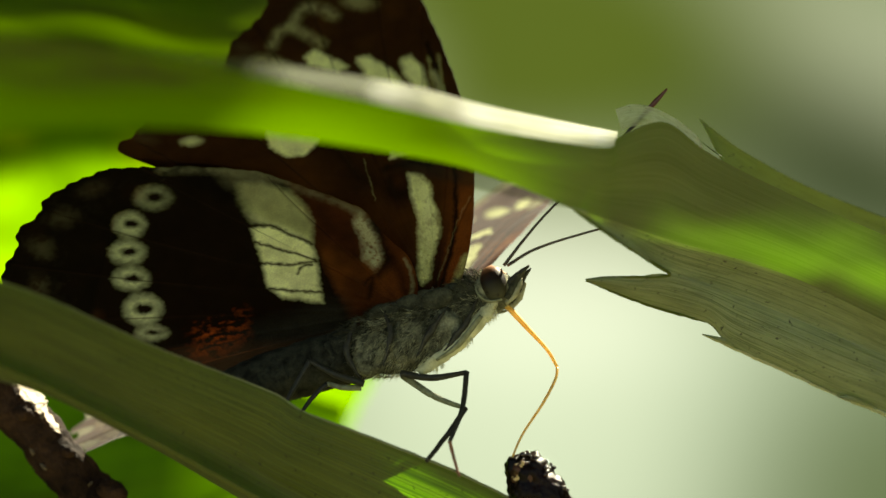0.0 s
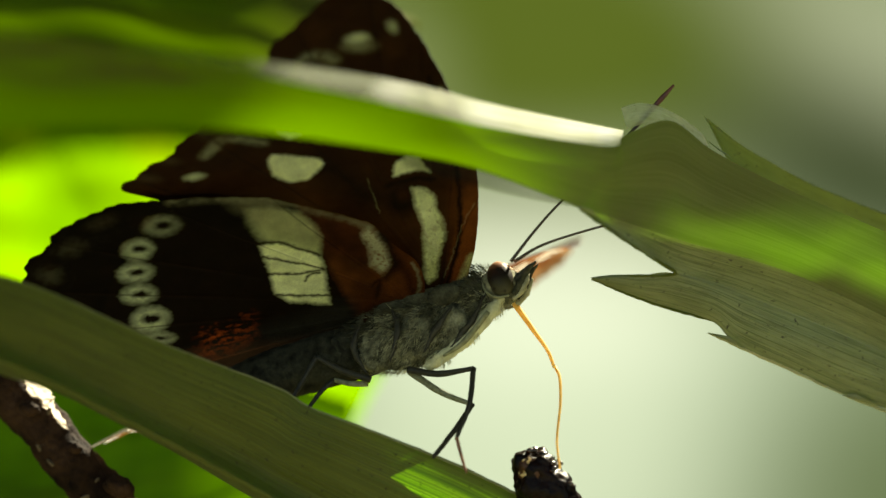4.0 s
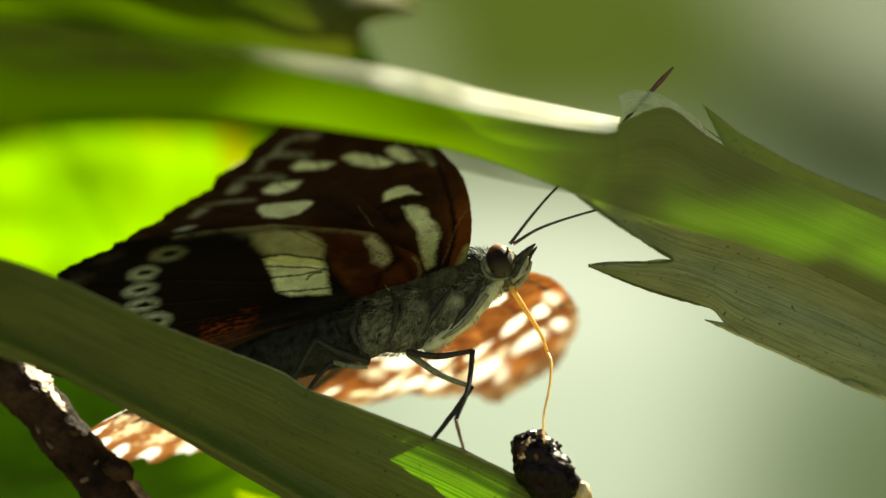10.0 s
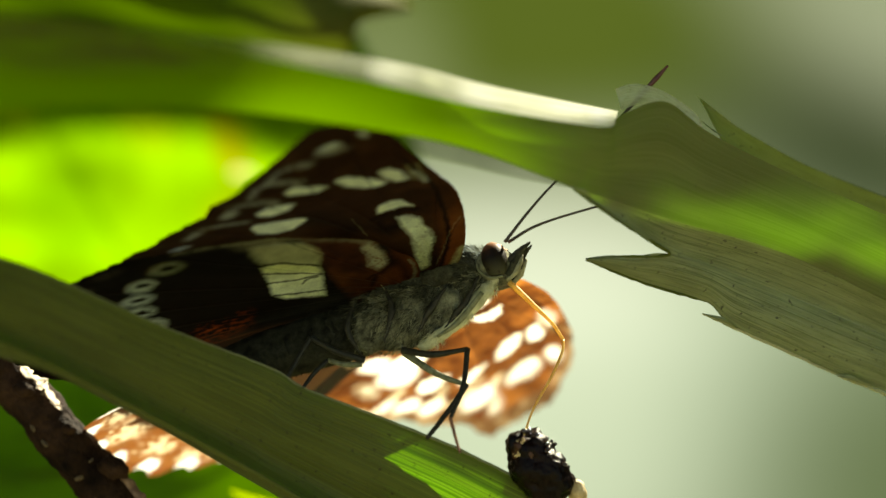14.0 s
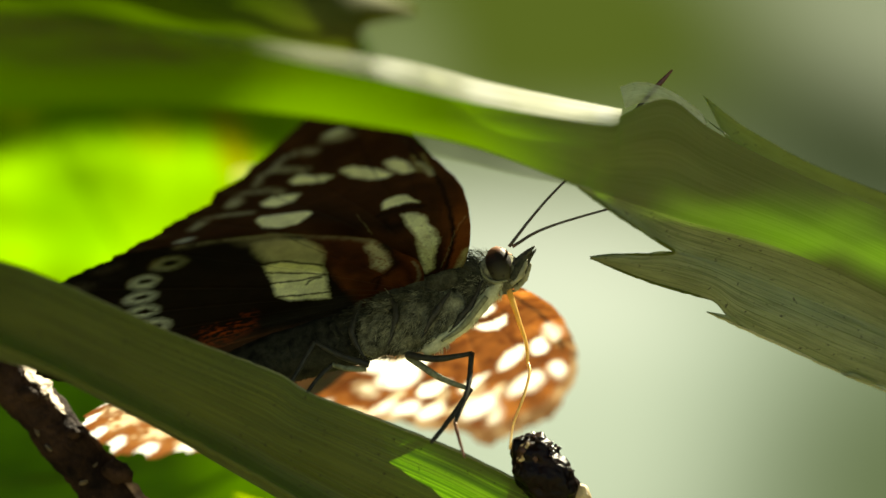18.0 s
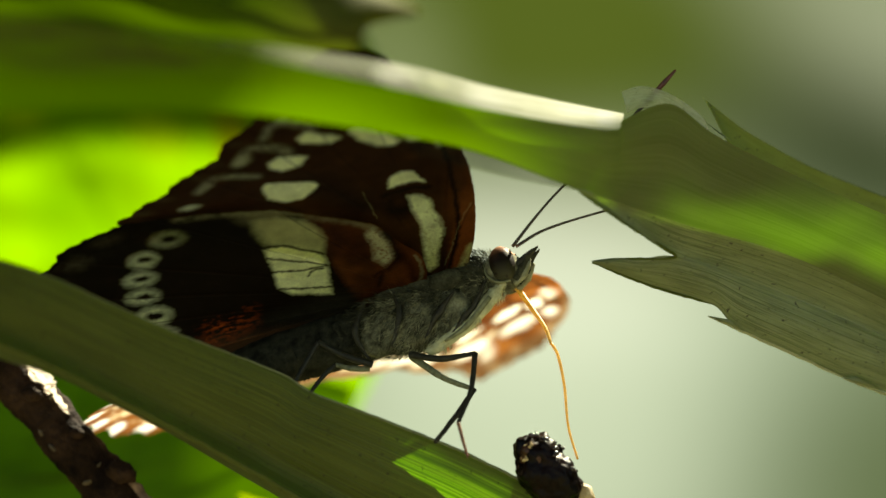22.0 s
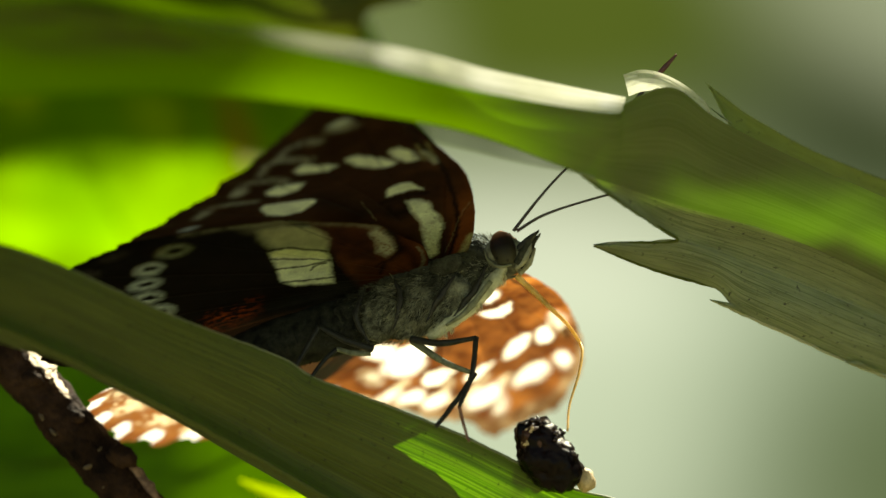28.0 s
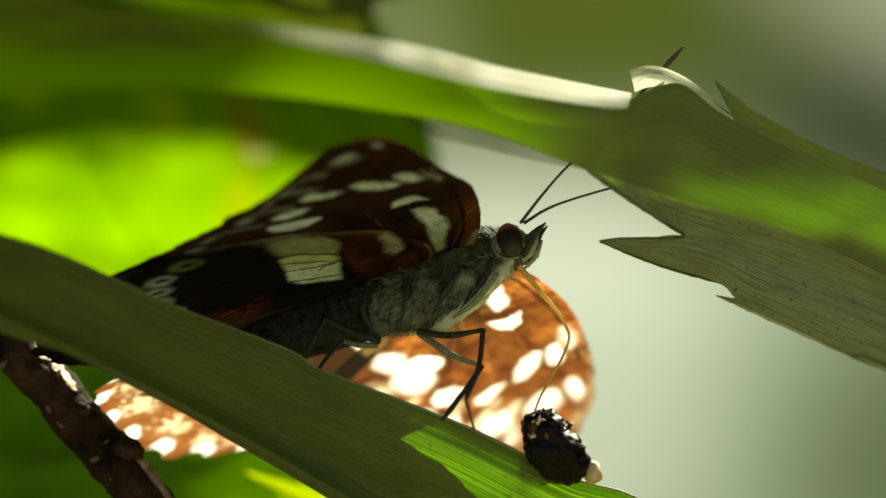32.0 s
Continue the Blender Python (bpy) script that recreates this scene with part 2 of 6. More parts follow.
M_BELLY = solid("abdomen_fur", (0.008, 0.008, 0.005), (0.085, 0.083, 0.052), 1200, 0.8, 0.5, 0.0001, spec=0.1)
# fur colour darkened to stand in for shade under the hindwing
M_SHADED_TAIL = solid("shaded_abdomen", (0.004, 0.004, 0.0025), (0.042, 0.041, 0.027), 1100, 0.8, 0.5, 0.0001, spec=0.08)
M_LEG = solid("leg_shell", (0.008, 0.007, 0.004), (0.035, 0.032, 0.02), 2500, 0.6, 0.4, 0.00003, spec=0.3)
M_PALM = solid("palp_scales", (0.16, 0.15, 0.09), (0.42, 0.40, 0.26), 900, 0.7, 0.5, 0.0001, spec=0.2)
M_PALE_LEG = solid("pale_scales", (0.11, 0.11, 0.06), (0.26, 0.26, 0.16), 2500, 0.6, 0.4, 0.00003, spec=0.2)
M_TARSUS = solid("tarsus", (0.10, 0.035, 0.015), (0.30, 0.13, 0.06), 2500, 0.4, 0.3, 0.00003)
M_ANTENNA = solid("antenna", (0.015, 0.010, 0.008), (0.05, 0.03, 0.022), 3000, 0.5, 0.3, 0.00003)
M_CLUB = solid("antenna_club", (0.05, 0.012, 0.008), (0.16, 0.035, 0.02), 2500, 0.5, 0.3, 0.00003)
M_SAP = solid("dark_fruit", (0.0016, 0.0008, 0.0006), (0.010, 0.0032, 0.0016), 420, 0.28, 0.7, 0.0003, spec=0.1)
# pale pink painted in for the highlight on top of the head
M_CAP = solid("crown_scales", (0.42, 0.20, 0.12), (0.72, 0.44, 0.30), 1200, 0.6, 0.5, 0.0001, spec=0.2)
M_STEM = solid("woody_stem", (0.05, 0.035, 0.02), (0.16, 0.12, 0.08), 60, 0.8, 0.8, 0.002, spec=0.2)
M_BRUISE = solid("bruised_flesh", (0.014, 0.004, 0.0015), (0.085, 0.028, 0.009), 700, 0.45, 0.6, 0.0002, spec=0.3)
M_SEED = solid("wet_seed", (0.004, 0.0015, 0.001), (0.03, 0.009, 0.004), 900, 0.16, 0.4, 0.0001, spec=0.6)
M_BREAST = solid("breast_scales", (0.34, 0.33, 0.20), (0.78, 0.75, 0.50), 700, 0.8, 0.5, 0.0001, spec=0.1)
M_PULP = solid("pale_pulp", (0.30, 0.19, 0.07), (0.66, 0.50, 0.26), 900, 0.5, 0.8, 0.0003)
# pale colour standing in for sun on the bark
M_SUN_BARK = leaf_material("sunlit_bark", (0.26, 0.17, 0.12), (0.55, 0.45, 0.37), (0.88, 0.74, 0.62), 0.6, 0.5, 12, (0.06, 0.03, 0.015), 0.8, spec=0.3)
# lighter copy of the bark colour, painted for the sunlit edge
M_LIT_BARK = solid("lit_bark_edge", (0.045, 0.020, 0.014), (0.34, 0.22, 0.16), 520, 0.7, 0.8, 0.0003, spec=0.15)


def film_material():
    """A thin clear sheet that dims what lies behind it, in place of a blurred leaf edge."""
    m, n, l = material("blur_film")
    co = n.new("ShaderNodeTexCoord").outputs["Object"]
    clear = n.new("ShaderNodeBsdfTransparent")
    l.new(ramp(n, l, noise_tex(n, l, 300.0, 4.0, co), [(0.3, (0.52, 0.53, 0.48)), (0.7, (0.64, 0.65, 0.60))]), clear.inputs["Color"])
    p = node(n, "ShaderNodeBsdfPrincipled", Roughness=0.5)
    p.inputs["Base Color"].default_value = (0.06, 0.06, 0.05, 1)
    mx = node(n, "ShaderNodeMixShader", Fac=0.06)
    l.new(clear.outputs[0], mx.inputs[1])
    l.new(p.outputs[0], mx.inputs[2])
    finish(n, l, mx.outputs[0])
    return m


def tongue_material():
    m, n, l = material("tongue")
    p = node(n, "ShaderNodeBsdfPrincipled", Roughness=0.35)
    co = n.new("ShaderNodeTexCoord").outputs["Object"]
    c = ramp(n, l, noise_tex(n, l, 900.0, 3.0, co), [(0.3, (0.68, 0.40, 0.08)), (0.7, (0.94, 0.70, 0.26))])
    l.new(c, p.inputs["Base Color"])
    tr = n.new("ShaderNodeBsdfTranslucent")
    l.new(c, tr.inputs["Color"])
    mx = node(n, "ShaderNodeMixShader", Fac=0.45)
    l.new(p.outputs[0], mx.inputs[1])
    l.new(tr.outputs[0], mx.inputs[2])
    finish(n, l, mx.outputs[0])
    return m


def eye_material():
    """A faceted eye: dark brown with darker flecks, its orange crown partly sun gleam put into the colour."""
    m, n, l = material("compound_eye")
    co = n.new("ShaderNodeTexCoord").outputs["Object"]
    sep = n.new("ShaderNodeSeparateXYZ")
    l.new(co, sep.inputs[0])
    scaled = node(n, "ShaderNodeMapRange", From_Min=-0.0012, From_Max=0.0013)
    l.new(sep.outputs["Z"], scaled.inputs["Value"])
    c = ramp(n, l, scaled.outputs[0], [(0.0, (0.050, 0.047, 0.025)), (0.25, (0.028, 0.024, 0.012)), (0.5, (0.010, 0.006, 0.004)), (0.72, (0.026, 0.010, 0.005)), (0.86, (0.17, 0.070, 0.033)), (0.98, (0.30, 0.155, 0.085))])
    fleck = ramp(n, l, noise_tex(n, l, 1500.0, 1.0, co), [(0.56, (0, 0, 0)), (0.64, (1, 1, 1))])
    c = mixed(n, l, fleck, c, (0.012, 0.008, 0.006))
    v = node(n, "ShaderNodeTexVoronoi", Scale=9000.0)
    l.new(co, v.inputs["Vector"])
    p = node(n, "ShaderNodeBsdfPrincipled", Roughness=0.5)
    p.inputs["Specular IOR Level"].default_value = 0.12
    l.new(c, p.inputs["Base Color"])
    l.new(bumped(n, l, v.outputs["Distance"], 0.2, 0.00003), p.inputs["Normal"])
    finish(n, l, p.outputs[0])
    return m


M_FILM = film_material()
M_TONGUE = tongue_material()
M_EYE = eye_material()


def ground_material():
    m, n, l = material("leaf_litter")
    co = n.new("ShaderNodeTexCoord").outputs["Object"]
    # out of view; litter colour raised so sunlit ground brightens things from below
    c = ramp(n, l, noise_tex(n, l, 3.0, 8.0, co), [(0.3, (0.08, 0.095, 0.035)), (0.55, (0.23, 0.21, 0.11)), (0.8, (0.36, 0.31, 0.18))])
    p = node(n, "ShaderNodeBsdfPrincipled", Roughness=0.9)
    l.new(c, p.inputs["Base Color"])
    l.new(bumped(n, l, noise_tex(n, l, 30.0, 6.0, co), 0.8, 0.03), p.inputs["Normal"])
    finish(n, l, p.outputs[0])
    return m


def backdrop_material():
    """Distant woodland in haze, quite out of focus: a glowing sheet painted with patches of grey-green light."""
    m, n, l = material("glowing_woodland")
    co = n.new("ShaderNodeTexCoord").outputs["Object"]

    def patch(x, z, wide, high, turn=0.0):
        mp = n.new("ShaderNodeMapping")
        mp.vector_type = "TEXTURE"
        mp.inputs["Location"].default_value = (x, 0, z)
        mp.inputs["Rotation"].default_value = (0, radians(turn), 0)
        mp.inputs["Scale"].default_value = (wide, 1, high)
        l.new(co, mp.inputs["Vector"])
        g = n.new("ShaderNodeTexGradient")
        g.gradient_type = "SPHERICAL"
        l.new(mp.outputs["Vector"], g.inputs["Vector"])
        return g.outputs["Fac"]

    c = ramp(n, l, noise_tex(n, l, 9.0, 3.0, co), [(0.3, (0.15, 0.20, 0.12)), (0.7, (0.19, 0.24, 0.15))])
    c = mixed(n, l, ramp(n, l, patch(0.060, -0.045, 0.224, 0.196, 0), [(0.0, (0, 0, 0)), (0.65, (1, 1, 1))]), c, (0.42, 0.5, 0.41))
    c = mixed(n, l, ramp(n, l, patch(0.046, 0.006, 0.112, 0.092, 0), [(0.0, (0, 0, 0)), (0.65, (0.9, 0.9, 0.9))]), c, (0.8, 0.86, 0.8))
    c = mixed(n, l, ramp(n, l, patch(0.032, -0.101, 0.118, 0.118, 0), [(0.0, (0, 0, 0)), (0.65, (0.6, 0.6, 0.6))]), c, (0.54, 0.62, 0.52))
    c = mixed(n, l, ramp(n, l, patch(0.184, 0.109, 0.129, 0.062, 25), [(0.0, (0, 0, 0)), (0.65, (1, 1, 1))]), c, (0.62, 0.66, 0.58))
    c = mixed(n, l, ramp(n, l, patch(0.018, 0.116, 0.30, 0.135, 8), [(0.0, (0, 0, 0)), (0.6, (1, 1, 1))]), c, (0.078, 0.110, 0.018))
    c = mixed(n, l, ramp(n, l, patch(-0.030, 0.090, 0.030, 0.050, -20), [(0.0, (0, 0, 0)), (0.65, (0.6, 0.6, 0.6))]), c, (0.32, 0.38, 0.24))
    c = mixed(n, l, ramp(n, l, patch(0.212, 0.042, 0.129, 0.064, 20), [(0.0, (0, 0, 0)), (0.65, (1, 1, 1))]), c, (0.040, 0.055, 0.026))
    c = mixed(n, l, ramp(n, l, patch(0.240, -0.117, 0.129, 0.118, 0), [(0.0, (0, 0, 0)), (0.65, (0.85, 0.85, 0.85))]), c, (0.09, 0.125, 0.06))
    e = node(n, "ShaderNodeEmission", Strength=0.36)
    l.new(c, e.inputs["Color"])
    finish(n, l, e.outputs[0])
    return m


M_GROUND = ground_material()
M_FAR = backdrop_material()


# ---- building helpers ----
def spot(p):
    """A place in millimetres round the point of focus, in metres of the world."""
    return Vector((p[0] * MM, p[1] * MM, LIFT + p[2] * MM))


def smooth_line(pts, count):
    """count points on a smooth curve through pts, each a tuple of numbers."""
    p = np.array(pts, float)
    if len(p) == 2:
        s = np.linspace(0, 1, count)[:, None]
        return p[0] * (1 - s) + p[1] * s
    e = np.vstack([2 * p[0] - p[1], p, 2 * p[-1] - p[-2]])
    step = np.concatenate([[0], np.cumsum(np.linalg.norm(np.diff(p, axis=0), axis=1))])
    at = np.linspace(0, step[-1], count)
    k = np.clip(np.searchsorted(step, at, side="right") - 1, 0, len(p) - 2)
    s = ((at - step[k]) / (step[k + 1] - step[k]))[:, None]
    a, b, c, d = e[k], e[k + 1], e[k + 2], e[k + 3]
    return 0.5 * (2 * b + (c - a) * s + (2 * a - 5 * b + 4 * c - d) * s ** 2 + (3 * b - a - 3 * c + d) * s ** 3)


def thing(name, label, category, m=None, group="", kind=""):
    ob = new(name)
    ob.empty_display_size = 0.005
    if m is not None:
        ob.matrix_world = m
    return tagged(ob, label, category, group, kind)


def part(name, bm, mat, parent=None, label="", smooth=True):
    me = bpy.data.meshes.new(name)
    bm.to_mesh(me)
    bm.free()
    if smooth:
        me.shade_smooth()
    me.materials.append(mat)
    ob = new(name, me)
    ob.parent = parent
    if label:
        ob["label"] = label
    return ob


def sheet_part(name, grid, uv, mat, parent=None, label=""):
    """A smooth sheet from a rows x columns grid of places in metres."""
    rows, cols = grid.shape[:2]
    idx = np.arange(rows * cols).reshape(rows, cols)
    quads = np.stack([idx[:-1, :-1], idx[:-1, 1:], idx[1:, 1:], idx[1:, :-1]], -1).reshape(-1, 4)
    me = bpy.data.meshes.new(name)
    me.from_pydata(grid.reshape(-1, 3), [], quads.tolist())
    layer = me.uv_layers.new(name="UVMap")
    layer.data.foreach_set("uv", uv.reshape(-1, 2)[quads.ravel()].astype(np.float32).ravel())
    me.shade_smooth()
    me.materials.append(mat)
    ob = new(name, me)
    ob.parent = parent
    if label:
        ob["label"] = label
    return ob


def add_tube(bm, pts, radii, sides=10, flat=1.0, count=None):
    """A rounded, closed tube of the given radii along a smooth line, in millimetres."""
    count = count or max(6, len(pts) * 4)
    line = smooth_line(pts, count)
    r = np.interp(np.linspace(0, 1, count), np.linspace(0, 1, len(radii)), radii)
    rings = []
    side = None
    for i in range(count):
        d = Vector(line[min(i + 1, count - 1)] - line[max(i - 1, 0)]).normalized()
        if side is None:
            side = d.orthogonal().normalized()
        side = (side - d * side.dot(d)).normalized()
        up = d.cross(side)
        c = Vector(line[i])
        rings.append([bm.verts.new((c + (side * math.cos(a) + up * (math.sin(a) * flat)) * r[i]) * MM)
                      for a in (2 * math.pi * k / sides for k in range(sides))])
    for a, b in zip(rings, rings[1:]):
        for k in range(sides):
            bm.faces.new((a[k], a[(k + 1) % sides], b[(k + 1) % sides], b[k]))
    bm.faces.new(rings[0][::-1])
    bm.faces.new(rings[-1])
    return rings


def tube(name, pts, radii, mat, parent=None, label="", sides=10, flat=1.0, count=None, rough=0.0, scale=1.0):
    bm = bmesh.new()
    add_tube(bm, pts, radii, sides, flat, count)
    if rough:
        for v in bm.verts:
            v.co += noise.noise_vector(v.co / MM * scale) * (rough * MM)
    return part(name, bm, mat, parent, label)


def lump(name, centre, half, mat, parent=None, label="", rough=0.0, scale=1.0, turn=None, level=4):
    """A rounded lump with half its sizes along x, y, z in millimetres and an uneven surface. Its origin is its centre."""
    bm = bmesh.new()
    bmesh.ops.create_icosphere(bm, subdivisions=level, radius=1.0)
    for v in bm.verts:
        d = v.co.copy()
        v.co = Vector((d.x * half[0], d.y * half[1], d.z * half[2]))
        if rough:
            n = noise.noise(v.co * scale) + 0.5 * noise.noise(v.co * scale * 2.7)
            v.co += d * n * rough
        v.co *= MM
    ob = part(name, bm, mat, parent, label)
    ob.matrix_local = Matrix.Translation(Vector(centre) * MM) @ (turn or Matrix())
    return ob


def ribbon(edge_a, edge_b, length, across, bulge=0.0, wave=0.0, seed=0.0):
    """A grid between two smooth edges, arched by bulge millimetres between them; in world metres, with its uv."""
    a, b = smooth_line(edge_a, length), smooth_line(edge_b, length)
    v = np.linspace(0, 1, across)[None, :, None]
    g = a[:, None] * (1 - v) + b[:, None] * v
    g[..., 1] -= bulge * (4 * v * (1 - v))[..., 0]
    if wave:
        for i in range(length):
            for j in range(across):
                g[i, j, 1] += wave * noise.noise(Vector((g[i, j, 0] * 0.12 + seed, g[i, j, 2] * 0.25, seed)))
    u = np.linspace(0, 1, length)
    uv = np.stack(np.broadcast_arrays(u[:, None], v[0, :, 0][None, :]), -1)
    g = g * MM

    return g, uv


# ---- the setting ----
def ground():
    bm = bmesh.new()
    bmesh.ops.create_grid(bm, x_segments=60, y_segments=60, size=40)
    for v in bm.verts:
        v.co.z = 0.05 * noise.noise(v.co * 0.4)
    tagged(part("ground", bm, M_GROUND, None, "", True), "unseen woodland floor of leaf litter, kept pale to bounce light up", "ground", kind="structure")


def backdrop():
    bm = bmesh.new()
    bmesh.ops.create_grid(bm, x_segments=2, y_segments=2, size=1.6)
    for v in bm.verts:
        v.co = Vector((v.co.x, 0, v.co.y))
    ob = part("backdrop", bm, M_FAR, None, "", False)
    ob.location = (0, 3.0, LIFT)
    tagged(ob, "glowing sheet painted as hazy grey-green distant woodland, out of focus", "backdrop", kind="structure")


ground()
backdrop()
HOME = Matrix.Translation((0, 0, LIFT))


def blade(parent, name, edge_a, edge_b, mat, length=120, across=14, bulge=0.0, wave=0.0, seed=0.0, label=""):
    g, uv = ribbon(edge_a, edge_b, length, across, bulge, wave, seed)
    return sheet_part(name, g, uv, mat, parent, label)


# ---- leaves ----
def stalk(leaf, top, radius, mat=None):
    """A bare stem from a leaf's foot down to the ground."""
    x, y, z = top
    tube("stem", [top, (x + 6, y + 2, z - 60), (x + 10, y + 12, z - 400), (x + 4, y + 14, -1220)], [radius * 0.7, radius, radius * 1.3, radius * 1.8], mat or M_DEEP, leaf, "", 8, count=40)


def torn_leaf():
    """The folded, torn grass leaf that hangs across the view."""
    leaf = thing("torn_leaf", "folded grey-green grass leaf with torn ragged ends", "leaf", HOME)
    fold = [(-32.13, -70.0, 7.53), (-27.47, -62.0, 7.88), (-20.88, -53.0, 8.4), (-13.31, -43.0, 8.3), (-5.38, -33.0, 7.4), (1.75, -24.0, 6.17), (8.75, -16.0, 3.72), (15.96, -8.5, 1.42), (24.44, -4.0, -1.07), (35.04, 0.0, -5.96)]
    blade(leaf, "upper_half", [(-31.91, -73.0, 14.21), (-27.28, -65.0, 13.95), (-20.74, -56.0, 13.32), (-13.25, -45.0, 12.12), (-3.15, -31.0, 10.13), (2.9, -23.5, 8.88), (11.12, -14.0, 7.74), (12.34, -12.0, 8.55), (15.55, -9.0, 9.62), (18.46, -7.0, 7.69), (21.62, -5.0, 6.02), (26.51, -2.5, 3.82), (35.04, 0.0, 0.24)],
          fold, M_ARCH, 260, 26, 0.2, 0.6, 3.0)
    strip = blade(leaf, "rolled_margin", [(-22.62, -54.0, 13.56), (-13.34, -42.0, 13.01), (-3.17, -27.8, 11.9), (2.92, -20.2, 10.56), (8.4, -13.6, 9.57), (12.32, -9.5, 8.91)],
          [(-22.47, -57.0, 13.43), (-13.25, -45.0, 12.05), (-3.15, -31.0, 10.06), (2.9, -23.4, 8.81), (8.35, -17.0, 8.04), (12.01, -12.6, 7.72)],
          M_EDGE, 160, 10, 0.5, 0.5, 8.0, "pale rolled edge with glints and shade painted in")
    blade(leaf, "back_layer", [(18.25, 3.0, 10.25), (19.3, 3.0, 9.3), (20.6, 3.4, 8.4), (22.6, 4.0, 7.2), (26.96, 6.0, 4.98), (35.6, 8.0, 1.67)],
          [(18.35, 2.8, 10.15), (18.95, 2.6, 9.1), (19.6, 2.6, 7.8), (20.4, 2.8, 6.6), (22.4, 3.0, 4.87), (26.91, 5.0, 2.71), (35.53, 7.0, -0.93)], M_THIN, 100, 8, 0.4, 0.4, 5.0)
    # hidden sheet added behind the arch to keep sun off the torn tip
    blade(leaf, "sun_blocker", [(12.9, 1.0, 8.3), (15.4, 1.2, 9.0), (18.4, 2.0, 7.4), (22.0, 3.0, 5.4)], [(13.15, 1.0, 5.9), (15.07, 1.0, 5.5), (19.2, 2.0, 4.2), (21.97, 3.0, 3.6)], M_THIN, 60, 8, 0.2, 0.2, 6.0)
    middle = [(9.16, -15.0, 3.45), (10.75, -13.0, 2.34), (13.17, -10.0, 0.82), (16.01, -6.0, -0.99), (20.52, -3.0, -2.35), (26.64, 0.0, -4.76), (35.25, 3.0, -8.41)]
    blade(leaf, "lower_half", [(8.84, -15.6, 3.76), (10.74, -13.6, 3.15), (13.14, -11.0, 2.39), (15.98, -7.9, 1.5), (20.41, -5.5, 0.24), (26.51, -2.5, -1.75), (35.08, 0.6, -5.81)], middle, M_TORN, 160, 12, -0.5, 0.5, 11.0)
    blade(leaf, "torn_strip", [(10.12, -6.0, -1.3), (11.7, -6.0, -1.11), (13.67, -6.0, -1.15), (16.01, -5.9, -1.0), (20.52, -3.0, -2.35), (26.64, 0.0, -4.77), (35.25, 3.0, -8.42)],
          [(10.2, -6.0, -1.42), (12.12, -5.0, -2.18), (14.52, -4.0, -3.1), (17.53, -3.0, -3.98), (19.03, -2.4, -4.58), (20.58, -1.5, -6.06), (24.66, 0.5, -7.97), (28.11, 2.0, -9.56), (31.23, 3.0, -10.62), (35.32, 4.0, -12.38)], M_TORN, 160, 14, 0.5, 0.5, 14.0)
    blade(leaf, "blur_sheet", [(-3.53, -30.0, 7.22), (-2.04, -28.0, 6.95), (1.75, -23.5, 6.29), (5.23, -19.5, 5.04), (8.76, -15.5, 3.8)], [(-3.54, -29.6, 7.04), (-2.04, -27.5, 5.93), (1.76, -23.0, 5.04), (5.23, -19.3, 4.23), (9.31, -15.3, 3.53)], M_FILM, 90, 8, 0.2, 0.2, 71.0, "clear sheet added for the blurred leaf edge")
    blade(leaf, "curled_edge", [(12.32, -2.80, 10.63), (13.51, -2.80, 10.97), (14.90, -2.70, 10.78), (16.49, -2.40, 10.03), (17.98, -2.20, 8.89), (18.47, -2.20, 8.05)], [(12.71, -3.20, 9.10), (13.71, -3.20, 9.44), (15.10, -3.10, 9.44), (16.49, -2.80, 8.74), (17.48, -2.60, 7.95), (18.37, -2.50, 7.85)], M_CURL, 60, 8, 0.5, 0.4, 73.0, "pale curled edge")
    # ragged slivers where the leaf was bitten and torn
    for k, (a, b, c) in enumerate([((19.96, -2.0, -5.46), (18.41, -2.0, -5.18), (20.98, -1.5, -6.3)), ((29.16, 2.0, -9.6), (28.11, 2.0, -9.68), (31.23, 3.0, -10.7)),
                                   ((10.74, -13.5, 2.69), (8.52, -16.0, 3.79), (9.93, -15.0, 3.45)), ((19.28, -2.0, 7.61), (18.01, -2.0, 8.65), (20.16, -2.0, 7.13)), ((19.98, 3.5, 8.26), (18.51, 3.0, 10.06), (21.3, 4.0, 7.9))]):
        bm = bmesh.new()
        line = smooth_line([a, b], 7)
        other = smooth_line([c, b], 7)
        rows = [[bm.verts.new(Vector(p) * MM), bm.verts.new(Vector(0.5 * (p + q) + np.array([0, -0.25, 0])) * MM), bm.verts.new(Vector(q) * MM)] for p, q in zip(line[:-1], other[:-1])]
        end = bm.verts.new(Vector(b) * MM)
        for r, s in zip(rows, rows[1:]):
            bm.faces.new((r[0], r[1], s[1], s[0]))
            bm.faces.new((r[1], r[2], s[2], s[1]))
        bm.faces.new((rows[-1][0], rows[-1][1], end))
        bm.faces.new((rows[-1][1], rows[-1][2], end))
        bm.loops.layers.uv.new("UVMap")
        part("torn_sliver", bm, M_THIN if k == 4 else M_TORN, leaf)
    tube("torn_rim", [(10.2, -6.0, -1.42), (12.12, -5.0, -2.22), (14.52, -4.0, -3.13), (17.53, -3.0, -4.02), (19.04, -2.0, -4.42)], [0.05, 0.1, 0.11, 0.1, 0.05], M_BLADE, leaf, "dark dried rim", 6, count=40, rough=0.06, scale=2.0)
    tube("torn_rim", [(18.49, -2.0, -5.22), (20.58, -1.5, -6.18), (24.66, 0.5, -7.97), (28.11, 2.0, -9.6)], [0.05, 0.12, 0.12, 0.05], M_MEMBRANE, leaf, "yellowish thin rim", 6, count=50, rough=0.06, scale=2.0)
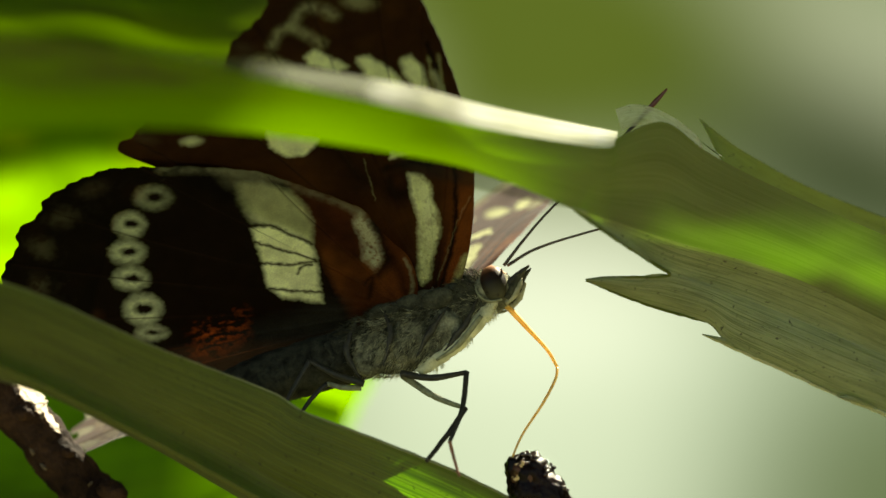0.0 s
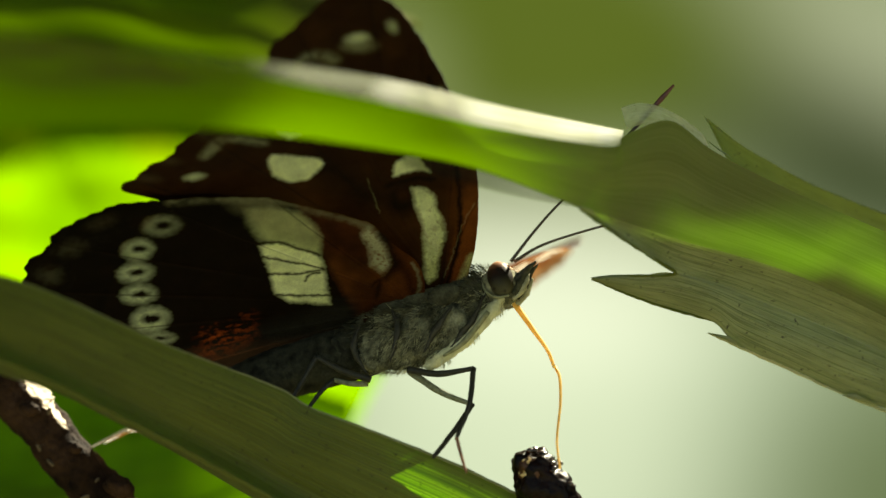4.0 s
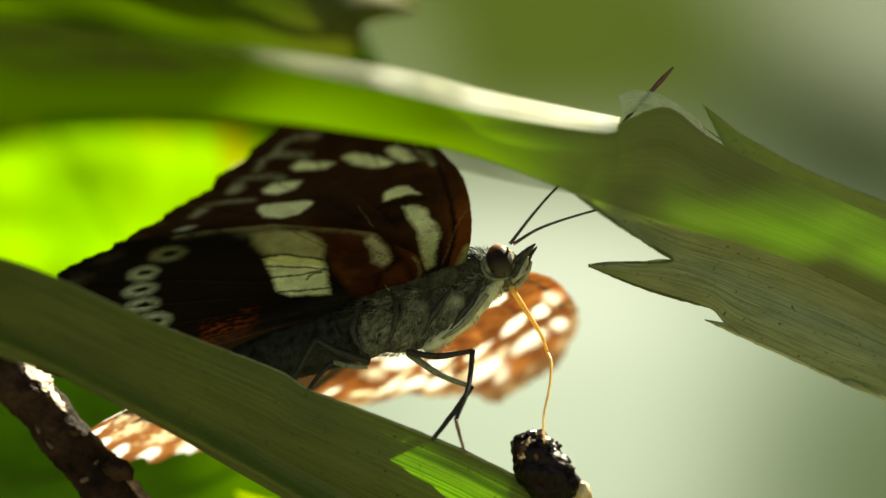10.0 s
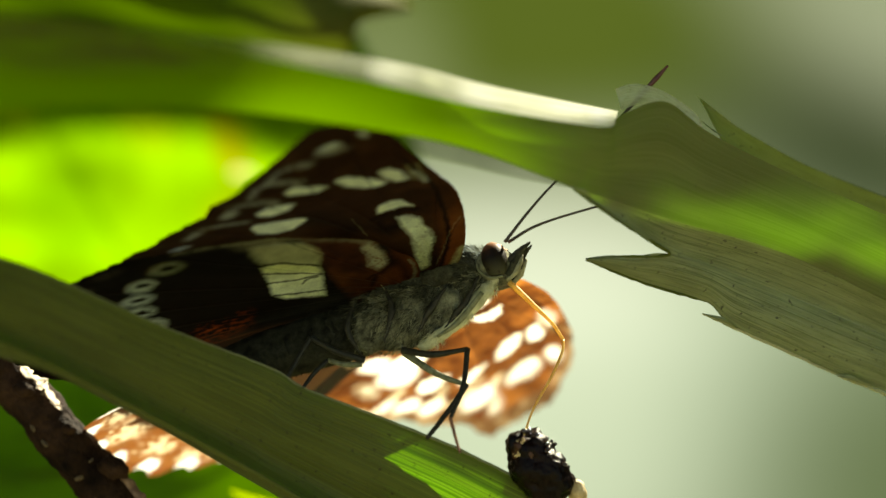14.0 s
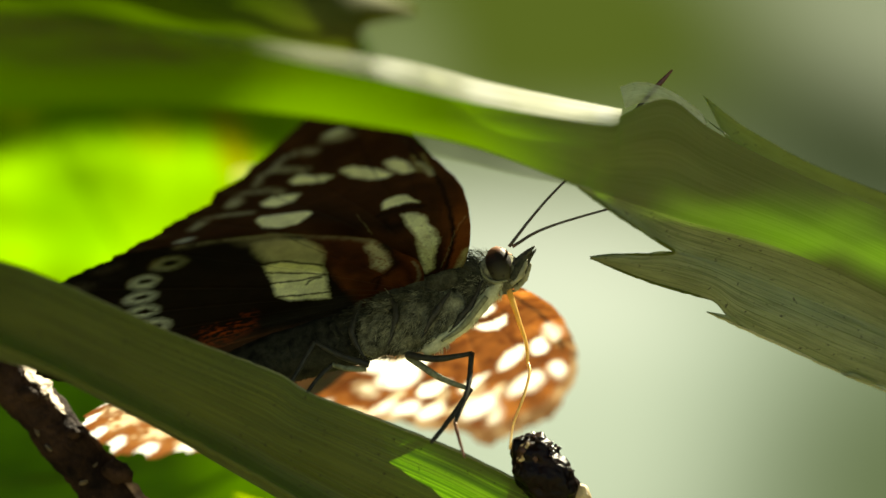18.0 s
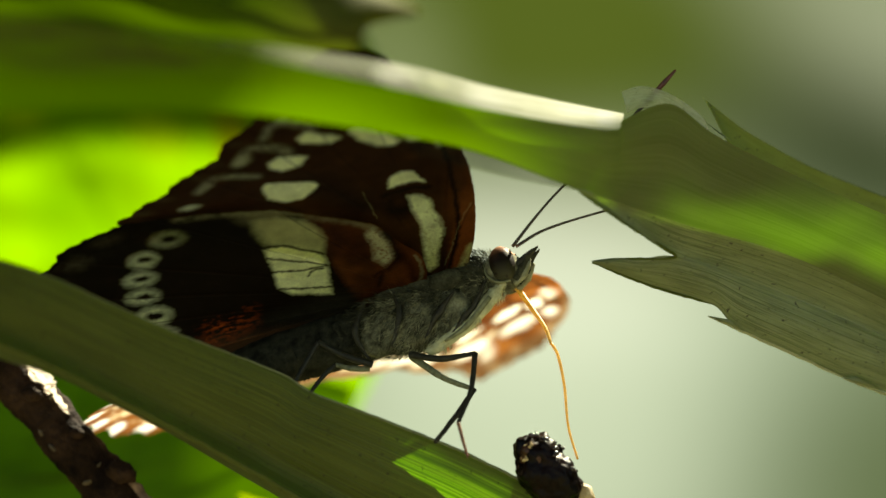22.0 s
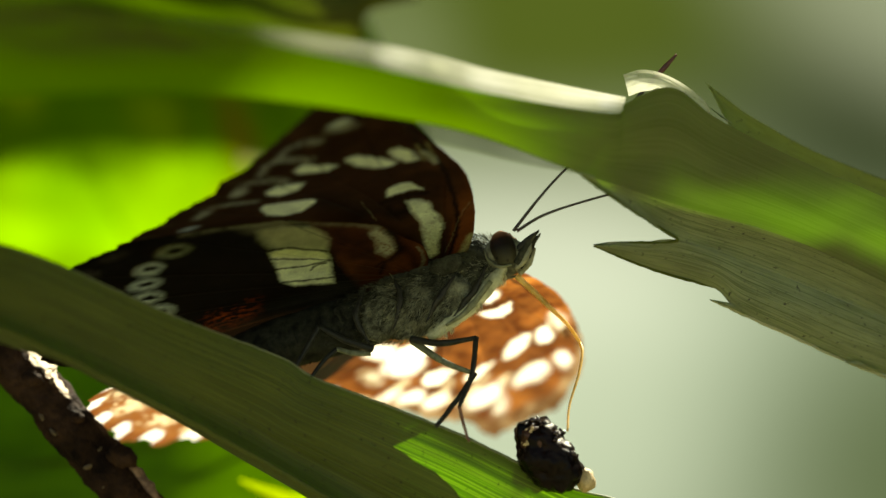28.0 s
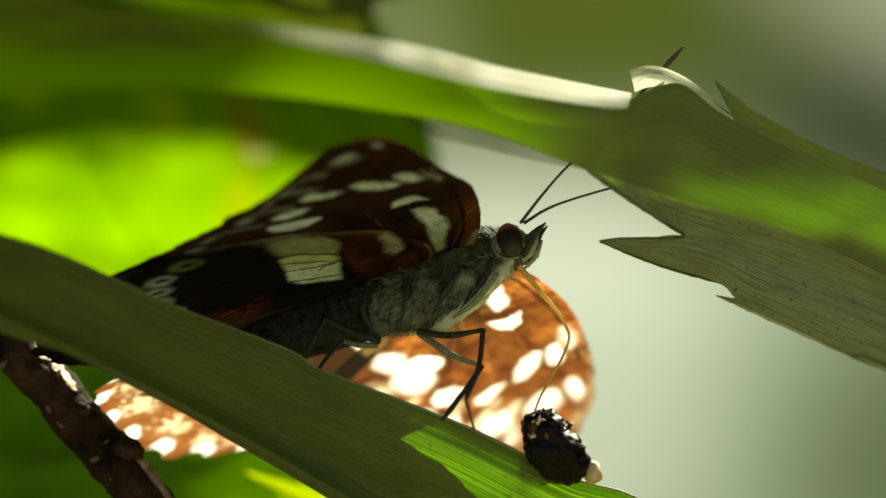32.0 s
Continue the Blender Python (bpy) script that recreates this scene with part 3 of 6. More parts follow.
    tube("torn_rim", [(28.19, 2.0, -9.68), (30.42, 3.0, -10.5), (35.32, 4.0, -12.46)], [0.05, 0.12, 0.12], M_MEMBRANE, leaf, "yellowish thin rim", 6, count=40, rough=0.06, scale=2.0)
    tube("torn_rim", [(10.2, -6.0, -1.34), (12.09, -6.0, -1.19), (14.07, -6.0, -1.19), (16.01, -6.0, -1.03), (14.81, -7.5, -0.2), (12.77, -10.2, 1.06), (10.75, -13.0, 2.34), (9.16, -15.0, 3.45)], [0.04, 0.1, 0.12, 0.12, 0.1, 0.1, 0.08, 0.05], M_BLADE, leaf, "dark dried rim", 6, count=90, rough=0.05, scale=2.0)
    stalk(leaf, (35.34, 2.0, -7.99), 0.8)
    return leaf


def nearer(p):
    """The outer part of the perch stands a little nearer to the camera, along the line of sight."""
    x, y, z = p
    s = min(1.0, max(0.0, (x + 14) / 9))
    d = -3.0 * s * s * (3 - 2 * s)
    k = (500 + y + d) / (500 + y)
    return (x * k, y + d, z * k)


def perch_leaf():
    """The long folded blade on which the butterfly stands."""
    leaf = thing("perch_leaf", "long dull green folded grass blade in shade", "leaf", HOME)
    top = [(-35.94, -34.0, 0.78), (-29.79, -25.0, -0.91), (-26.21, -21.0, -2.26), (-22.52, -18.0, -4.01), (-18.8, -14.5, -5.79), (-15.02, -11.0, -7.32), (-11.18, -8.0, -8.93), (-9.43, -7.0, -10.1), (-6.48, -6.0, -11.26), (-3.33, -5.0, -12.51), (1.43, -4.0, -14.48), (4.61, -3.0, -16.06), (8.61, -2.0, -18.01), (14.64, 0.0, -20.76), (21.61, 4.0, -32.22)]
    low = [(-36.02, -33.0, -3.89), (-29.85, -24.0, -6.51), (-26.27, -20.0, -8.26), (-22.59, -16.5, -10.25), (-18.86, -13.0, -12.31), (-15.07, -9.5, -14.56), (-11.21, -6.5, -16.86), (-7.29, -4.5, -19.19), (-3.34, -3.0, -21.43), (2.63, -1.0, -24.71), (8.66, 1.0, -27.62), (20.81, 4.0, -32.62)]
    front = blade(leaf, "blade", [nearer(p) for p in top], [nearer(p) for p in low], M_BLADE, 240, 40, 0.5, 0.4, 21.0)
    for k, v in enumerate(front.data.vertices):
        v.co.y -= 2.2 * MM * max(0.0, (k % 40 / 39 - 0.76) / 0.24) ** 2
    # a hidden sheet added close behind blocks the sun; its slanting end shapes the patch of light
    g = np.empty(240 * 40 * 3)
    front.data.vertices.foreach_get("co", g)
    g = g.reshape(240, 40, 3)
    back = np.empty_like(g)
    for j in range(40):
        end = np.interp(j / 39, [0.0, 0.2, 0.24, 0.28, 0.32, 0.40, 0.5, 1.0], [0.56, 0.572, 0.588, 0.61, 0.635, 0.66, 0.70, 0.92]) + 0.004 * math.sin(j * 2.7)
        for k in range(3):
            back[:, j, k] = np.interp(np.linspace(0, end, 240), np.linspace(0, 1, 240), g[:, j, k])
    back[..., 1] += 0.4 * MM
    sheet_part("hidden_sheet", back[:, 3:36], np.stack(np.meshgrid(np.linspace(0, 1, 33), np.linspace(0, 1, 240)), -1)[..., ::-1].copy(), M_DEEP, leaf, "hidden sheet added to block the sun")
    under = [(-36.25, -30.0, -5.04), (-30.04, -21.0, -7.63), (-26.43, -17.0, -8.93), (-22.73, -13.5, -10.94), (-18.97, -10.0, -13.05), (-15.16, -6.5, -15.44), (-11.28, -3.5, -17.83), (-7.34, -1.5, -20.3), (-3.36, 0.0, -22.56), (2.65, 2.0, -25.86), (8.71, 4.0, -28.79)]
    low2 = [nearer((p[0], p[1] - 2.18, p[2] - 0.02)) for p in low]
    blade(leaf, "folded_edge", low2, [nearer(p) for p in under], M_FOLD, 200, 8, 0.6, 0.3, 25.0, "paler folded-under edge")
    tube("blade_rim", [nearer(p) for p in top], [0.05, 0.05, 0.06, 0.11, 0.1, 0.1], M_TORN, leaf, "pale thin rim", 6, count=160, rough=0.05, scale=1.5)
    tube("fold_ridge", [nearer((p[0], p[1] - 2.2, p[2])) for p in low], [0.2] * 6, M_BLADE, leaf, "", 8, count=140, rough=0.08, scale=1.0)
    stalk(leaf, nearer((21.21, 4.0, -32.42)), 1.2)
    return leaf


def broad_leaf():
    leaf = thing("broad_leaf", "broad bright green leaf with the sun shining through", "leaf", HOME)
    blade(leaf, "blade", [(-60.6, 90.0, 33.09), (-58.24, 90.0, 20.82), (-56.83, 90.0, 6.66), (-54.94, 90.0, -7.5), (-51.16, 90.0, -31.1)],
          [(-9.16, 90.0, 30.26), (-7.27, 90.0, 19.4), (-3.96, 90.0, 12.79), (-1.51, 90.0, 6.66), (-1.51, 90.0, 0.52), (-3.96, 90.0, -6.56), (-6.8, 90.0, -12.22), (-8.68, 90.0, -16.94), (-11.52, 90.0, -26.38)],
          M_BROAD, 90, 60, -1.0, 0.7, 31.0)
    tube("midrib", [(-46.44, 90.0, 27.9), (-35.12, 90.0, 13.74), (-27.56, 90.0, 0.99), (-17.18, 90.0, -15.06)], [0.12, 0.1, 0.1, 0.06], M_BROAD, leaf, "", 8, count=40)
    stalk(leaf, (-30.92, 82.0, -29.75), 1.6)
    return leaf


def shade_leaves():
    low = thing("low_leaf", "dark green leaf in shade below the perch", "leaf", HOME)
    blade(low, "blade", [(-43.3, 50.0, -8.76), (-34.62, 52.0, -9.14), (-23.67, 54.0, -9.26), (-14.86, 56.0, -8.85), (-7.32, 58.0, -11.12)], [(-42.82, 44.0, -28.68), (-34.25, 46.0, -26.6), (-23.5, 50.0, -25.04), (-13.47, 54.0, -21.67), (-7.77, 58.0, -15.13)], M_LOW, 60, 24, 1.0, 0.7, 41.0)
    tube("midrib", [(-43.02, 47.2, -18.32), (-29.96, 49.0, -17.91), (-16.99, 54.2, -15.88), (-7.75, 57.0, -13.1)], [0.3, 0.25, 0.2, 0.1], M_DEEP, low, "", 8, count=40)
    stalk(low, (-41.99, 44.5, -26.96), 1.4)
    high = thing("high_leaf", "dark green hanging leaf with a browned tip", "leaf", HOME)
    blade(high, "blade", [(-47.18, 44.0, 30.51), (-34.25, 46.0, 29.31), (-21.22, 48.0, 26.35), (-9.86, 50.0, 22.04), (-2.03, 52.0, 18.68)], [(-46.83, 40.0, 14.0), (-33.99, 42.0, 13.2), (-21.14, 46.0, 12.6), (-10.5, 49.5, 13.4), (-6.6, 50.0, 14.9), (-6.2, 50.5, 17.0), (-2.12, 52.0, 18.06)], M_HIGH, 60, 24, 2.0, 2.0, 45.0)
    tube("midrib", [(-46.92, 41.0, 22.98), (-34.06, 43.0, 22.2), (-21.14, 46.0, 20.57), (-8.1, 50.0, 18.96), (-2.08, 52.0, 18.37)], [0.8, 0.7, 0.6, 0.4, 0.15], M_HIGH, high, "", 8, count=40)
    tube("petiole", [(-46.92, 42.0, 23.11), (-66.48, 60.0, 33.2), (-152.78, 140.0, 99.38), (-434.18, 300.0, 194.62)], [0.8, 0.9, 1.2, 1.6], M_HIGH, high, "", 8, count=40)
    tip = thing("leaf_tip", "yellow-green leaf tip under the perch, brightened to look sunlit", "leaf", HOME)
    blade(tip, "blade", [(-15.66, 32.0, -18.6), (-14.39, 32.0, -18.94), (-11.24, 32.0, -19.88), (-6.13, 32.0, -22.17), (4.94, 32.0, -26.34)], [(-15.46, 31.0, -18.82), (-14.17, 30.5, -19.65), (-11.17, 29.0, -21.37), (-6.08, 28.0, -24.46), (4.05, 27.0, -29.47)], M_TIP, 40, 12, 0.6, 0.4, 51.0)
    stalk(tip, (4.49, 29.0, -27.89), 0.8)


def shade_cover():
    """Unseen leaves added overhead, outlined to shade chosen places in the camera's view."""
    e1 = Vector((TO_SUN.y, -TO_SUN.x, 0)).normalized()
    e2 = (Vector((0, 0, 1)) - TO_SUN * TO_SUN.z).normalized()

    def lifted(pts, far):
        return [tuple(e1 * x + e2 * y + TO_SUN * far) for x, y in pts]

    # edges fitted in the sun's plane so lit and shaded spots fall as wanted
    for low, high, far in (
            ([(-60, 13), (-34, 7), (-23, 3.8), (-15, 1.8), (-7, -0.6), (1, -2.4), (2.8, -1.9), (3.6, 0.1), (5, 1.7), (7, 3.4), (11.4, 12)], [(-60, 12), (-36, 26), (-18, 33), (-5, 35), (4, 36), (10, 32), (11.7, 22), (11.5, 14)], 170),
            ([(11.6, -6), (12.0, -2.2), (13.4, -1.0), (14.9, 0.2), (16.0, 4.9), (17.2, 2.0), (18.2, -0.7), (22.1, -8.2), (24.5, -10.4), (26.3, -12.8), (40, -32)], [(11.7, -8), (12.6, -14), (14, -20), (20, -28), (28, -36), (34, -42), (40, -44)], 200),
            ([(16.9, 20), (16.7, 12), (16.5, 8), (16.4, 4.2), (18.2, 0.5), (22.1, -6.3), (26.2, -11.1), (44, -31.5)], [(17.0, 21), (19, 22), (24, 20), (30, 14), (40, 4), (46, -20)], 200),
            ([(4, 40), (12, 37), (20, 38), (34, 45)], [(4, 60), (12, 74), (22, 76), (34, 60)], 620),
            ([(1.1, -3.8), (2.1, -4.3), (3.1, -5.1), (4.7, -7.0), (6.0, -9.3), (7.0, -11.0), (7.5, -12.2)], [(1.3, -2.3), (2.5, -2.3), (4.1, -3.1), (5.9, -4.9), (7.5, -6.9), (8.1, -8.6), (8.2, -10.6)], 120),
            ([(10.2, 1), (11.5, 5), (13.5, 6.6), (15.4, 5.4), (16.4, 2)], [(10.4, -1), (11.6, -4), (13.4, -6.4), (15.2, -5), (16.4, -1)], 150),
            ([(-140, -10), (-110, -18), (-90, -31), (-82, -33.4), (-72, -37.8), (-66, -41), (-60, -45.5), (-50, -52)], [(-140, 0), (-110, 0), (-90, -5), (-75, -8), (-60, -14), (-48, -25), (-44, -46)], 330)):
        leaf = thing("shade_caster", "unseen leaf added overhead to throw shade", "leaf", HOME, "leaves overhead")
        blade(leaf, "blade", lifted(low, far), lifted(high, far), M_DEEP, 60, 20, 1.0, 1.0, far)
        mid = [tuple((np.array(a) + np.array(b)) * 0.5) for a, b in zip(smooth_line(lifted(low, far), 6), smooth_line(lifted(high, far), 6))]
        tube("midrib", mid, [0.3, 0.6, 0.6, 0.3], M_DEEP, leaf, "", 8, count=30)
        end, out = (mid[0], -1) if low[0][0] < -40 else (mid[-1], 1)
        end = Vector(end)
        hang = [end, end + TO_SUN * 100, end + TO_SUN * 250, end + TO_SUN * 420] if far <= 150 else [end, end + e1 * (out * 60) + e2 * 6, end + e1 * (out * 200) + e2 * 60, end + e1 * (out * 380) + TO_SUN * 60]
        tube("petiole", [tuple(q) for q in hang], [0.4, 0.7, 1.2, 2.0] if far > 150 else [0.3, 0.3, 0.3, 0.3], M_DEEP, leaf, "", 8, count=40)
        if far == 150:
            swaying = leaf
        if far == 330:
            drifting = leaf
    # woody stems, out of view, added to carry the crown
    for foot, lean in (((-0.30, 0.30), (-0.34, 0.26)), ((0.34, 0.34), (0.40, 0.22)), ((0.05, 0.62), (-0.10, 0.45)), ((-0.52, 0.10), (-0.46, 0.05)), ((0.50, 0.12), (0.47, 0.02))):
        shrub = thing("added_stem", "unseen brown woody stem added to carry the foliage", "stem", Matrix.Translation((*foot, 0)), "shrub stems")
        x, y = (lean[0] - foot[0]) * 1000, (lean[1] - foot[1]) * 1000
        tube("stem", [(0, 0, -60), (x * 0.3 + 12, y * 0.2, 380), (x * 0.7 - 10, y * 0.7, 800), (x, y, 1180), (x * 0.8, y * 0.75, 1620)], [11, 9, 7, 5, 2], M_STEM, shrub, "", 12, count=60, rough=1.2, scale=0.03)
        for k in range(5):
            h = 900 + 140 * k
            root = (x * 0.75 + (k % 2) * 4, y * 0.75, h - 30)
            way = Vector((math.cos(k * 2.3 + foot[0] * 9), 0.6 + 0.4 * math.sin(k * 1.7), 0.5)) * 130
            tube("limb", [root, (root[0] + way.x * 0.5, root[1] + way.y * 0.5, root[2] + way.z * 0.7), (root[0] + way.x, root[1] + way.y, root[2] + way.z + 40)], [4, 3, 1], M_STEM, shrub, "", 8, count=16)
    # unseen crown added to dim the skylight, all round but for the gap to the sun and the view out
    aside = np.array(e1 * -0.070 + e2 * -0.040)
    ray = np.array(TO_SUN)
    rng = np.random.RandomState(11)
    verts, faces = [], []
    while len(faces) < 26000:
        d = rng.normal(size=3)
        d /= np.linalg.norm(d)
        if d[2] < -0.75 or (d[1] < -0.1 and d[2] < 0.75) or (d[1] < 0.1 and d[2] < -0.3) or (d[1] > 0.55 and abs(d[0]) < 0.26 and abs(d[2]) < 0.24):
            continue
        c = d * rng.uniform(0.40, 0.58)
        size = rng.uniform(0.018, 0.036)
        if c @ ray > 0 and (np.linalg.norm(c - ray * (c @ ray)) < 0.055 + size * 0.6 or np.linalg.norm(c - aside - ray * ((c - aside) @ ray)) < 0.085 + size * 0.6):
            continue
        c = c + np.array([0, 0, LIFT])
        u = np.cross(d, rng.normal(size=3))
        u /= np.linalg.norm(u)
        v = np.cross(u, d) + d * rng.uniform(-0.6, 0.6)
        o = len(verts)
        for x, y, h in ((-1, 0, 0), (-0.3, 0.42, 0.1), (0.4, 0.36, 0.1), (1, 0, -0.15), (0.4, -0.36, 0.1), (-0.3, -0.42, 0.1)):
            verts.append(tuple(c + (u * x + v * y + d * h) * size))
        faces += [(o, o + 1, o + 2, o + 3), (o, o + 3, o + 4, o + 5)]
    me = bpy.data.meshes.new("shade_foliage")
    me.from_pydata(verts, [], faces)
    me.uv_layers.new(name="UVMap")
    me.materials.append(M_DEEP)
    tagged(new("shade_foliage", me), "unseen green foliage added all round to dim the skylight", "foliage", kind="stuff")
    return swaying, drifting



TORN = torn_leaf()
perch_leaf()
broad_leaf()
shade_leaves()
SWAYING, DRIFTING = shade_cover()


# ---- branch and fruit ----
def branch():
    ob = thing("branch", "dark rough twig, sunlight along the top painted in", "branch", HOME)
    line = [(-36.19, 6.0, -4.21), (-32.06, 6.0, -8.46), (-29.2, 5.5, -11.2), (-26.74, 5.0, -14.1), (-23.92, 5.0, -17.41), (-21.09, 5.0, -20.77), (-17.16, 6.0, -25.87)]
    bm = bmesh.new()
    add_tube(bm, line, [1.75, 1.8, 1.75, 1.8, 1.7, 1.7], 28, count=130)
    for v in bm.verts:
        q = v.co / MM
        v.co += (noise.noise_vector(q * 0.5) * 0.28 + noise.noise_vector(q * 1.5) * 0.16 + noise.noise_vector(q * 4.0) * 0.07) * MM
    part("bark", bm, M_BARK, ob)
    # a pale sheet added where the sun strikes the bark
    strip = blade(ob, "sun_strip", [(-29.99, 3.8, -8.02), (-29.02, 3.8, -8.38), (-28.21, 3.8, -9.15), (-27.57, 3.8, -10.44), (-26.92, 3.8, -11.73)], [(-29.93, 4.2, -8.51), (-29.61, 4.2, -9.48), (-28.72, 4.2, -10.21), (-28.24, 4.2, -11.17), (-27.43, 4.2, -11.98)], M_SUN_BARK, 70, 16, 0.0, 0.12, 61.0, "pale sheet added in place of sunlit bark")
    for v in strip.data.vertices:
        q = v.co / MM
        v.co += (noise.noise_vector(q * 1.1) * 0.30 + noise.noise_vector(q * 3.5) * 0.20) * MM
    tube("lit_bark_edge", [(-27.11, 4.2, -11.98), (-25.57, 4.2, -14.08), (-23.95, 4.0, -15.52), (-22.26, 4.0, -16.97), (-19.51, 4.0, -20.52)], [0.16, 0.24, 0.3, 0.4, 0.3], M_LIT_BARK, ob, "bark edge coloured reddish brown as if sunlit", 10, 0.7, 70, 0.28, 1.6)
    rnd = random.Random(21)
    for k in range(26):
        t = rnd.uniform(0.3, 4.6)
        a, b = Vector(line[int(t)]), Vector(line[int(t) + 1])
        c = a.lerp(b, t - int(t)) + Vector((0.78, 0, 0.62)) * rnd.uniform(-1.3, 1.2)
        size = rnd.uniform(0.08, 0.26)
        lump("bark_flake", (c.x, c.y - 1.55, c.z), (size * 1.6, 0.12, size * 0.7), M_STEM, ob, "", size * 0.5, 2.5, Euler((0, rnd.uniform(0, 3), 0)).to_matrix().to_4x4(), 2)
    stalk(ob, (-17.24, 6.0, -25.79), 1.7, M_BARK)
    for p, r in (((-23.02, 3.0, -15.98), 0.8), ((-29.54, 3.0, -10.42), 0.55), ((-26.32, 3.0, -13.24), 0.4)):
        lump("knot", p, (r * 1.4, r, r), M_BARK, ob, "", r * 0.5, 1.2, level=3)


def fruit():
    ob = thing("fruit_lump", "dark glossy rotting fruit lump on the blade", "fruit", Matrix.Translation(spot(nearer((7.08, -3.0, -15.78)))))
    lump("flesh", (0.1, 0, 0), (1.9, 1.8, 2.95), M_SAP, ob, "", 0.4, 0.8, Euler((0, radians(-38), 0)).to_matrix().to_4x4(), 5)
    rnd = random.Random(5)
    lean = Euler((0, radians(-38), 0)).to_matrix()
    for k in range(44):
        d = Vector((rnd.uniform(0.35, 1.0), rnd.uniform(-0.7, 0.8), rnd.uniform(-0.3, 1.2))).normalized()
        r = rnd.uniform(0.09, 0.24)
        lump("seed", tuple(lean @ Vector((d.x * 1.95, d.y * 1.85, d.z * 3.0))), (r, r, r * 0.9), M_SEED, ob, "", 0.05, 3.0, level=2)
    for k in range(15):
        q = rnd.random() * 0.55
        c = (-1.05 - 1.1 * q + rnd.uniform(-0.18, 0.18), -1.3 + 0.5 * q + rnd.uniform(-0.15, 0.15), 2.0 - 2.3 * q + rnd.uniform(-0.3, 0.3))
        size = rnd.uniform(0.1, 0.24)
        lump("pulp", c, (size, size * 0.7, size * rnd.uniform(0.8, 1.5)), M_PULP, ob, "pale yellow pulp", size * 0.7, 4.0, level=3)
    lump("bruise", tuple(lean @ Vector((0.1, -0.75, 1.45))), (1.0, 0.8, 0.9), M_BRUISE, ob, "brown softened top", 0.4, 1.6, level=3)
    lump("pulp", (2.7, 0.4, -1.7), (0.7, 0.65, 0.85), M_PULP, ob, "pale yellow pulp", 0.15, 1.5, level=3)


branch()
fruit()


# ---- butterfly ----
BODY = Matrix(((0.93797, 0.26840, -0.21949), (-0.16773, 0.90530, 0.39025), (0.30345, -0.32923, 0.89416))).to_4x4()
BODY.translation = spot((-2.07, 0.0, -3.45))
HINGE = 0.7                     # wing hinges to either side of the body's middle


def inside(a, r, shape, soft=0.09):
    """0..1: how far places (a, r) lie inside a polygon, with a soft rim."""
    p = np.array(shape, float)
    q = np.roll(p, -1, axis=0)
    d2, wind = np.full(a.shape, 1e9), np.zeros(a.shape, bool)
    for (x0, y0), (x1, y1) in zip(p, q):
        ex, ey = x1 - x0, y1 - y0
        s = np.clip(((a - x0) * ex + (r - y0) * ey) / (ex * ex + ey * ey), 0, 1)
        d2 = np.minimum(d2, (a - x0 - s * ex) ** 2 + (r - y0 - s * ey) ** 2)
        wind ^= ((y0 > r) != (y1 > r)) & (a < x0 + (r - y0) * ex / (ey if abs(ey) > 1e-9 else 1e-9))
    d = np.sqrt(d2) * np.where(wind, 1, -1)
    return np.clip(d / soft * 0.5 + 0.5, 0, 1)


def oval(a, r, o, soft=0.12, grow=1.0):
    """0..1 inside an oval: its centre and the ends of its two half axes."""
    ca, cr, xa, xr, ya, yr = o
    det = xa * yr - xr * ya
    u = ((a - ca) * yr - (r - cr) * ya) / det
    v = ((r - cr) * xa - (a - ca) * xr) / det
    d = (grow - np.sqrt(u * u + v * v)) * math.sqrt(abs(det))
    return np.clip(d / soft * 0.5 + 0.5, 0, 1)


def along(a, r, pts, width, soft=0.08):
    """0..1 near a smooth line."""
    line = smooth_line(pts, 24)
    d2 = np.full(a.shape, 1e9)
    for (x0, y0), (x1, y1) in zip(line, line[1:]):
        ex, ey = x1 - x0, y1 - y0
        s = np.clip(((a - x0) * ex + (r - y0) * ey) / (ex * ex + ey * ey + 1e-12), 0, 1)
        d2 = np.minimum(d2, (a - x0 - s * ex) ** 2 + (r - y0 - s * ey) ** 2)
    return np.clip((width - np.sqrt(d2)) / soft * 0.5 + 0.5, 0, 1)


def lattice(a, r, size, seed):
    """Smooth random values from -1 to 1 over the wing."""
    rng = np.random.RandomState(seed)
    table = rng.uniform(-1, 1, (128, 128))
    x, y = a / size + 50, r / size + 50
    i, j = np.floor(x).astype(int), np.floor(y).astype(int)
    fx, fy = x - i, y - j
    fx, fy = fx * fx * (3 - 2 * fx), fy * fy * (3 - 2 * fy)
    t = lambda m, n: table[m % 128, n % 128]
    return (t(i, j) * (1 - fx) + t(i + 1, j) * fx) * (1 - fy) + (t(i, j + 1) * (1 - fx) + t(i + 1, j + 1) * fx) * fy


BROWN, BLACK, RUST = (0.019, 0.0068, 0.0031), (0.0055, 0.0034, 0.0020), (0.098, 0.027, 0.008)
PALE, CREAM, GREY = (0.72, 0.80, 0.38), (0.85, 0.94, 0.46), (0.33, 0.34, 0.21)
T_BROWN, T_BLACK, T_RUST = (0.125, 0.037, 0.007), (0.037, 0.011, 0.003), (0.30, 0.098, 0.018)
T_PALE, T_GREY, T_DARK = (1.0, 0.98, 0.86), (0.40, 0.31, 0.15), (0.028, 0.010, 0.003)

T_MOON = (1.0, 0.92, 0.62)


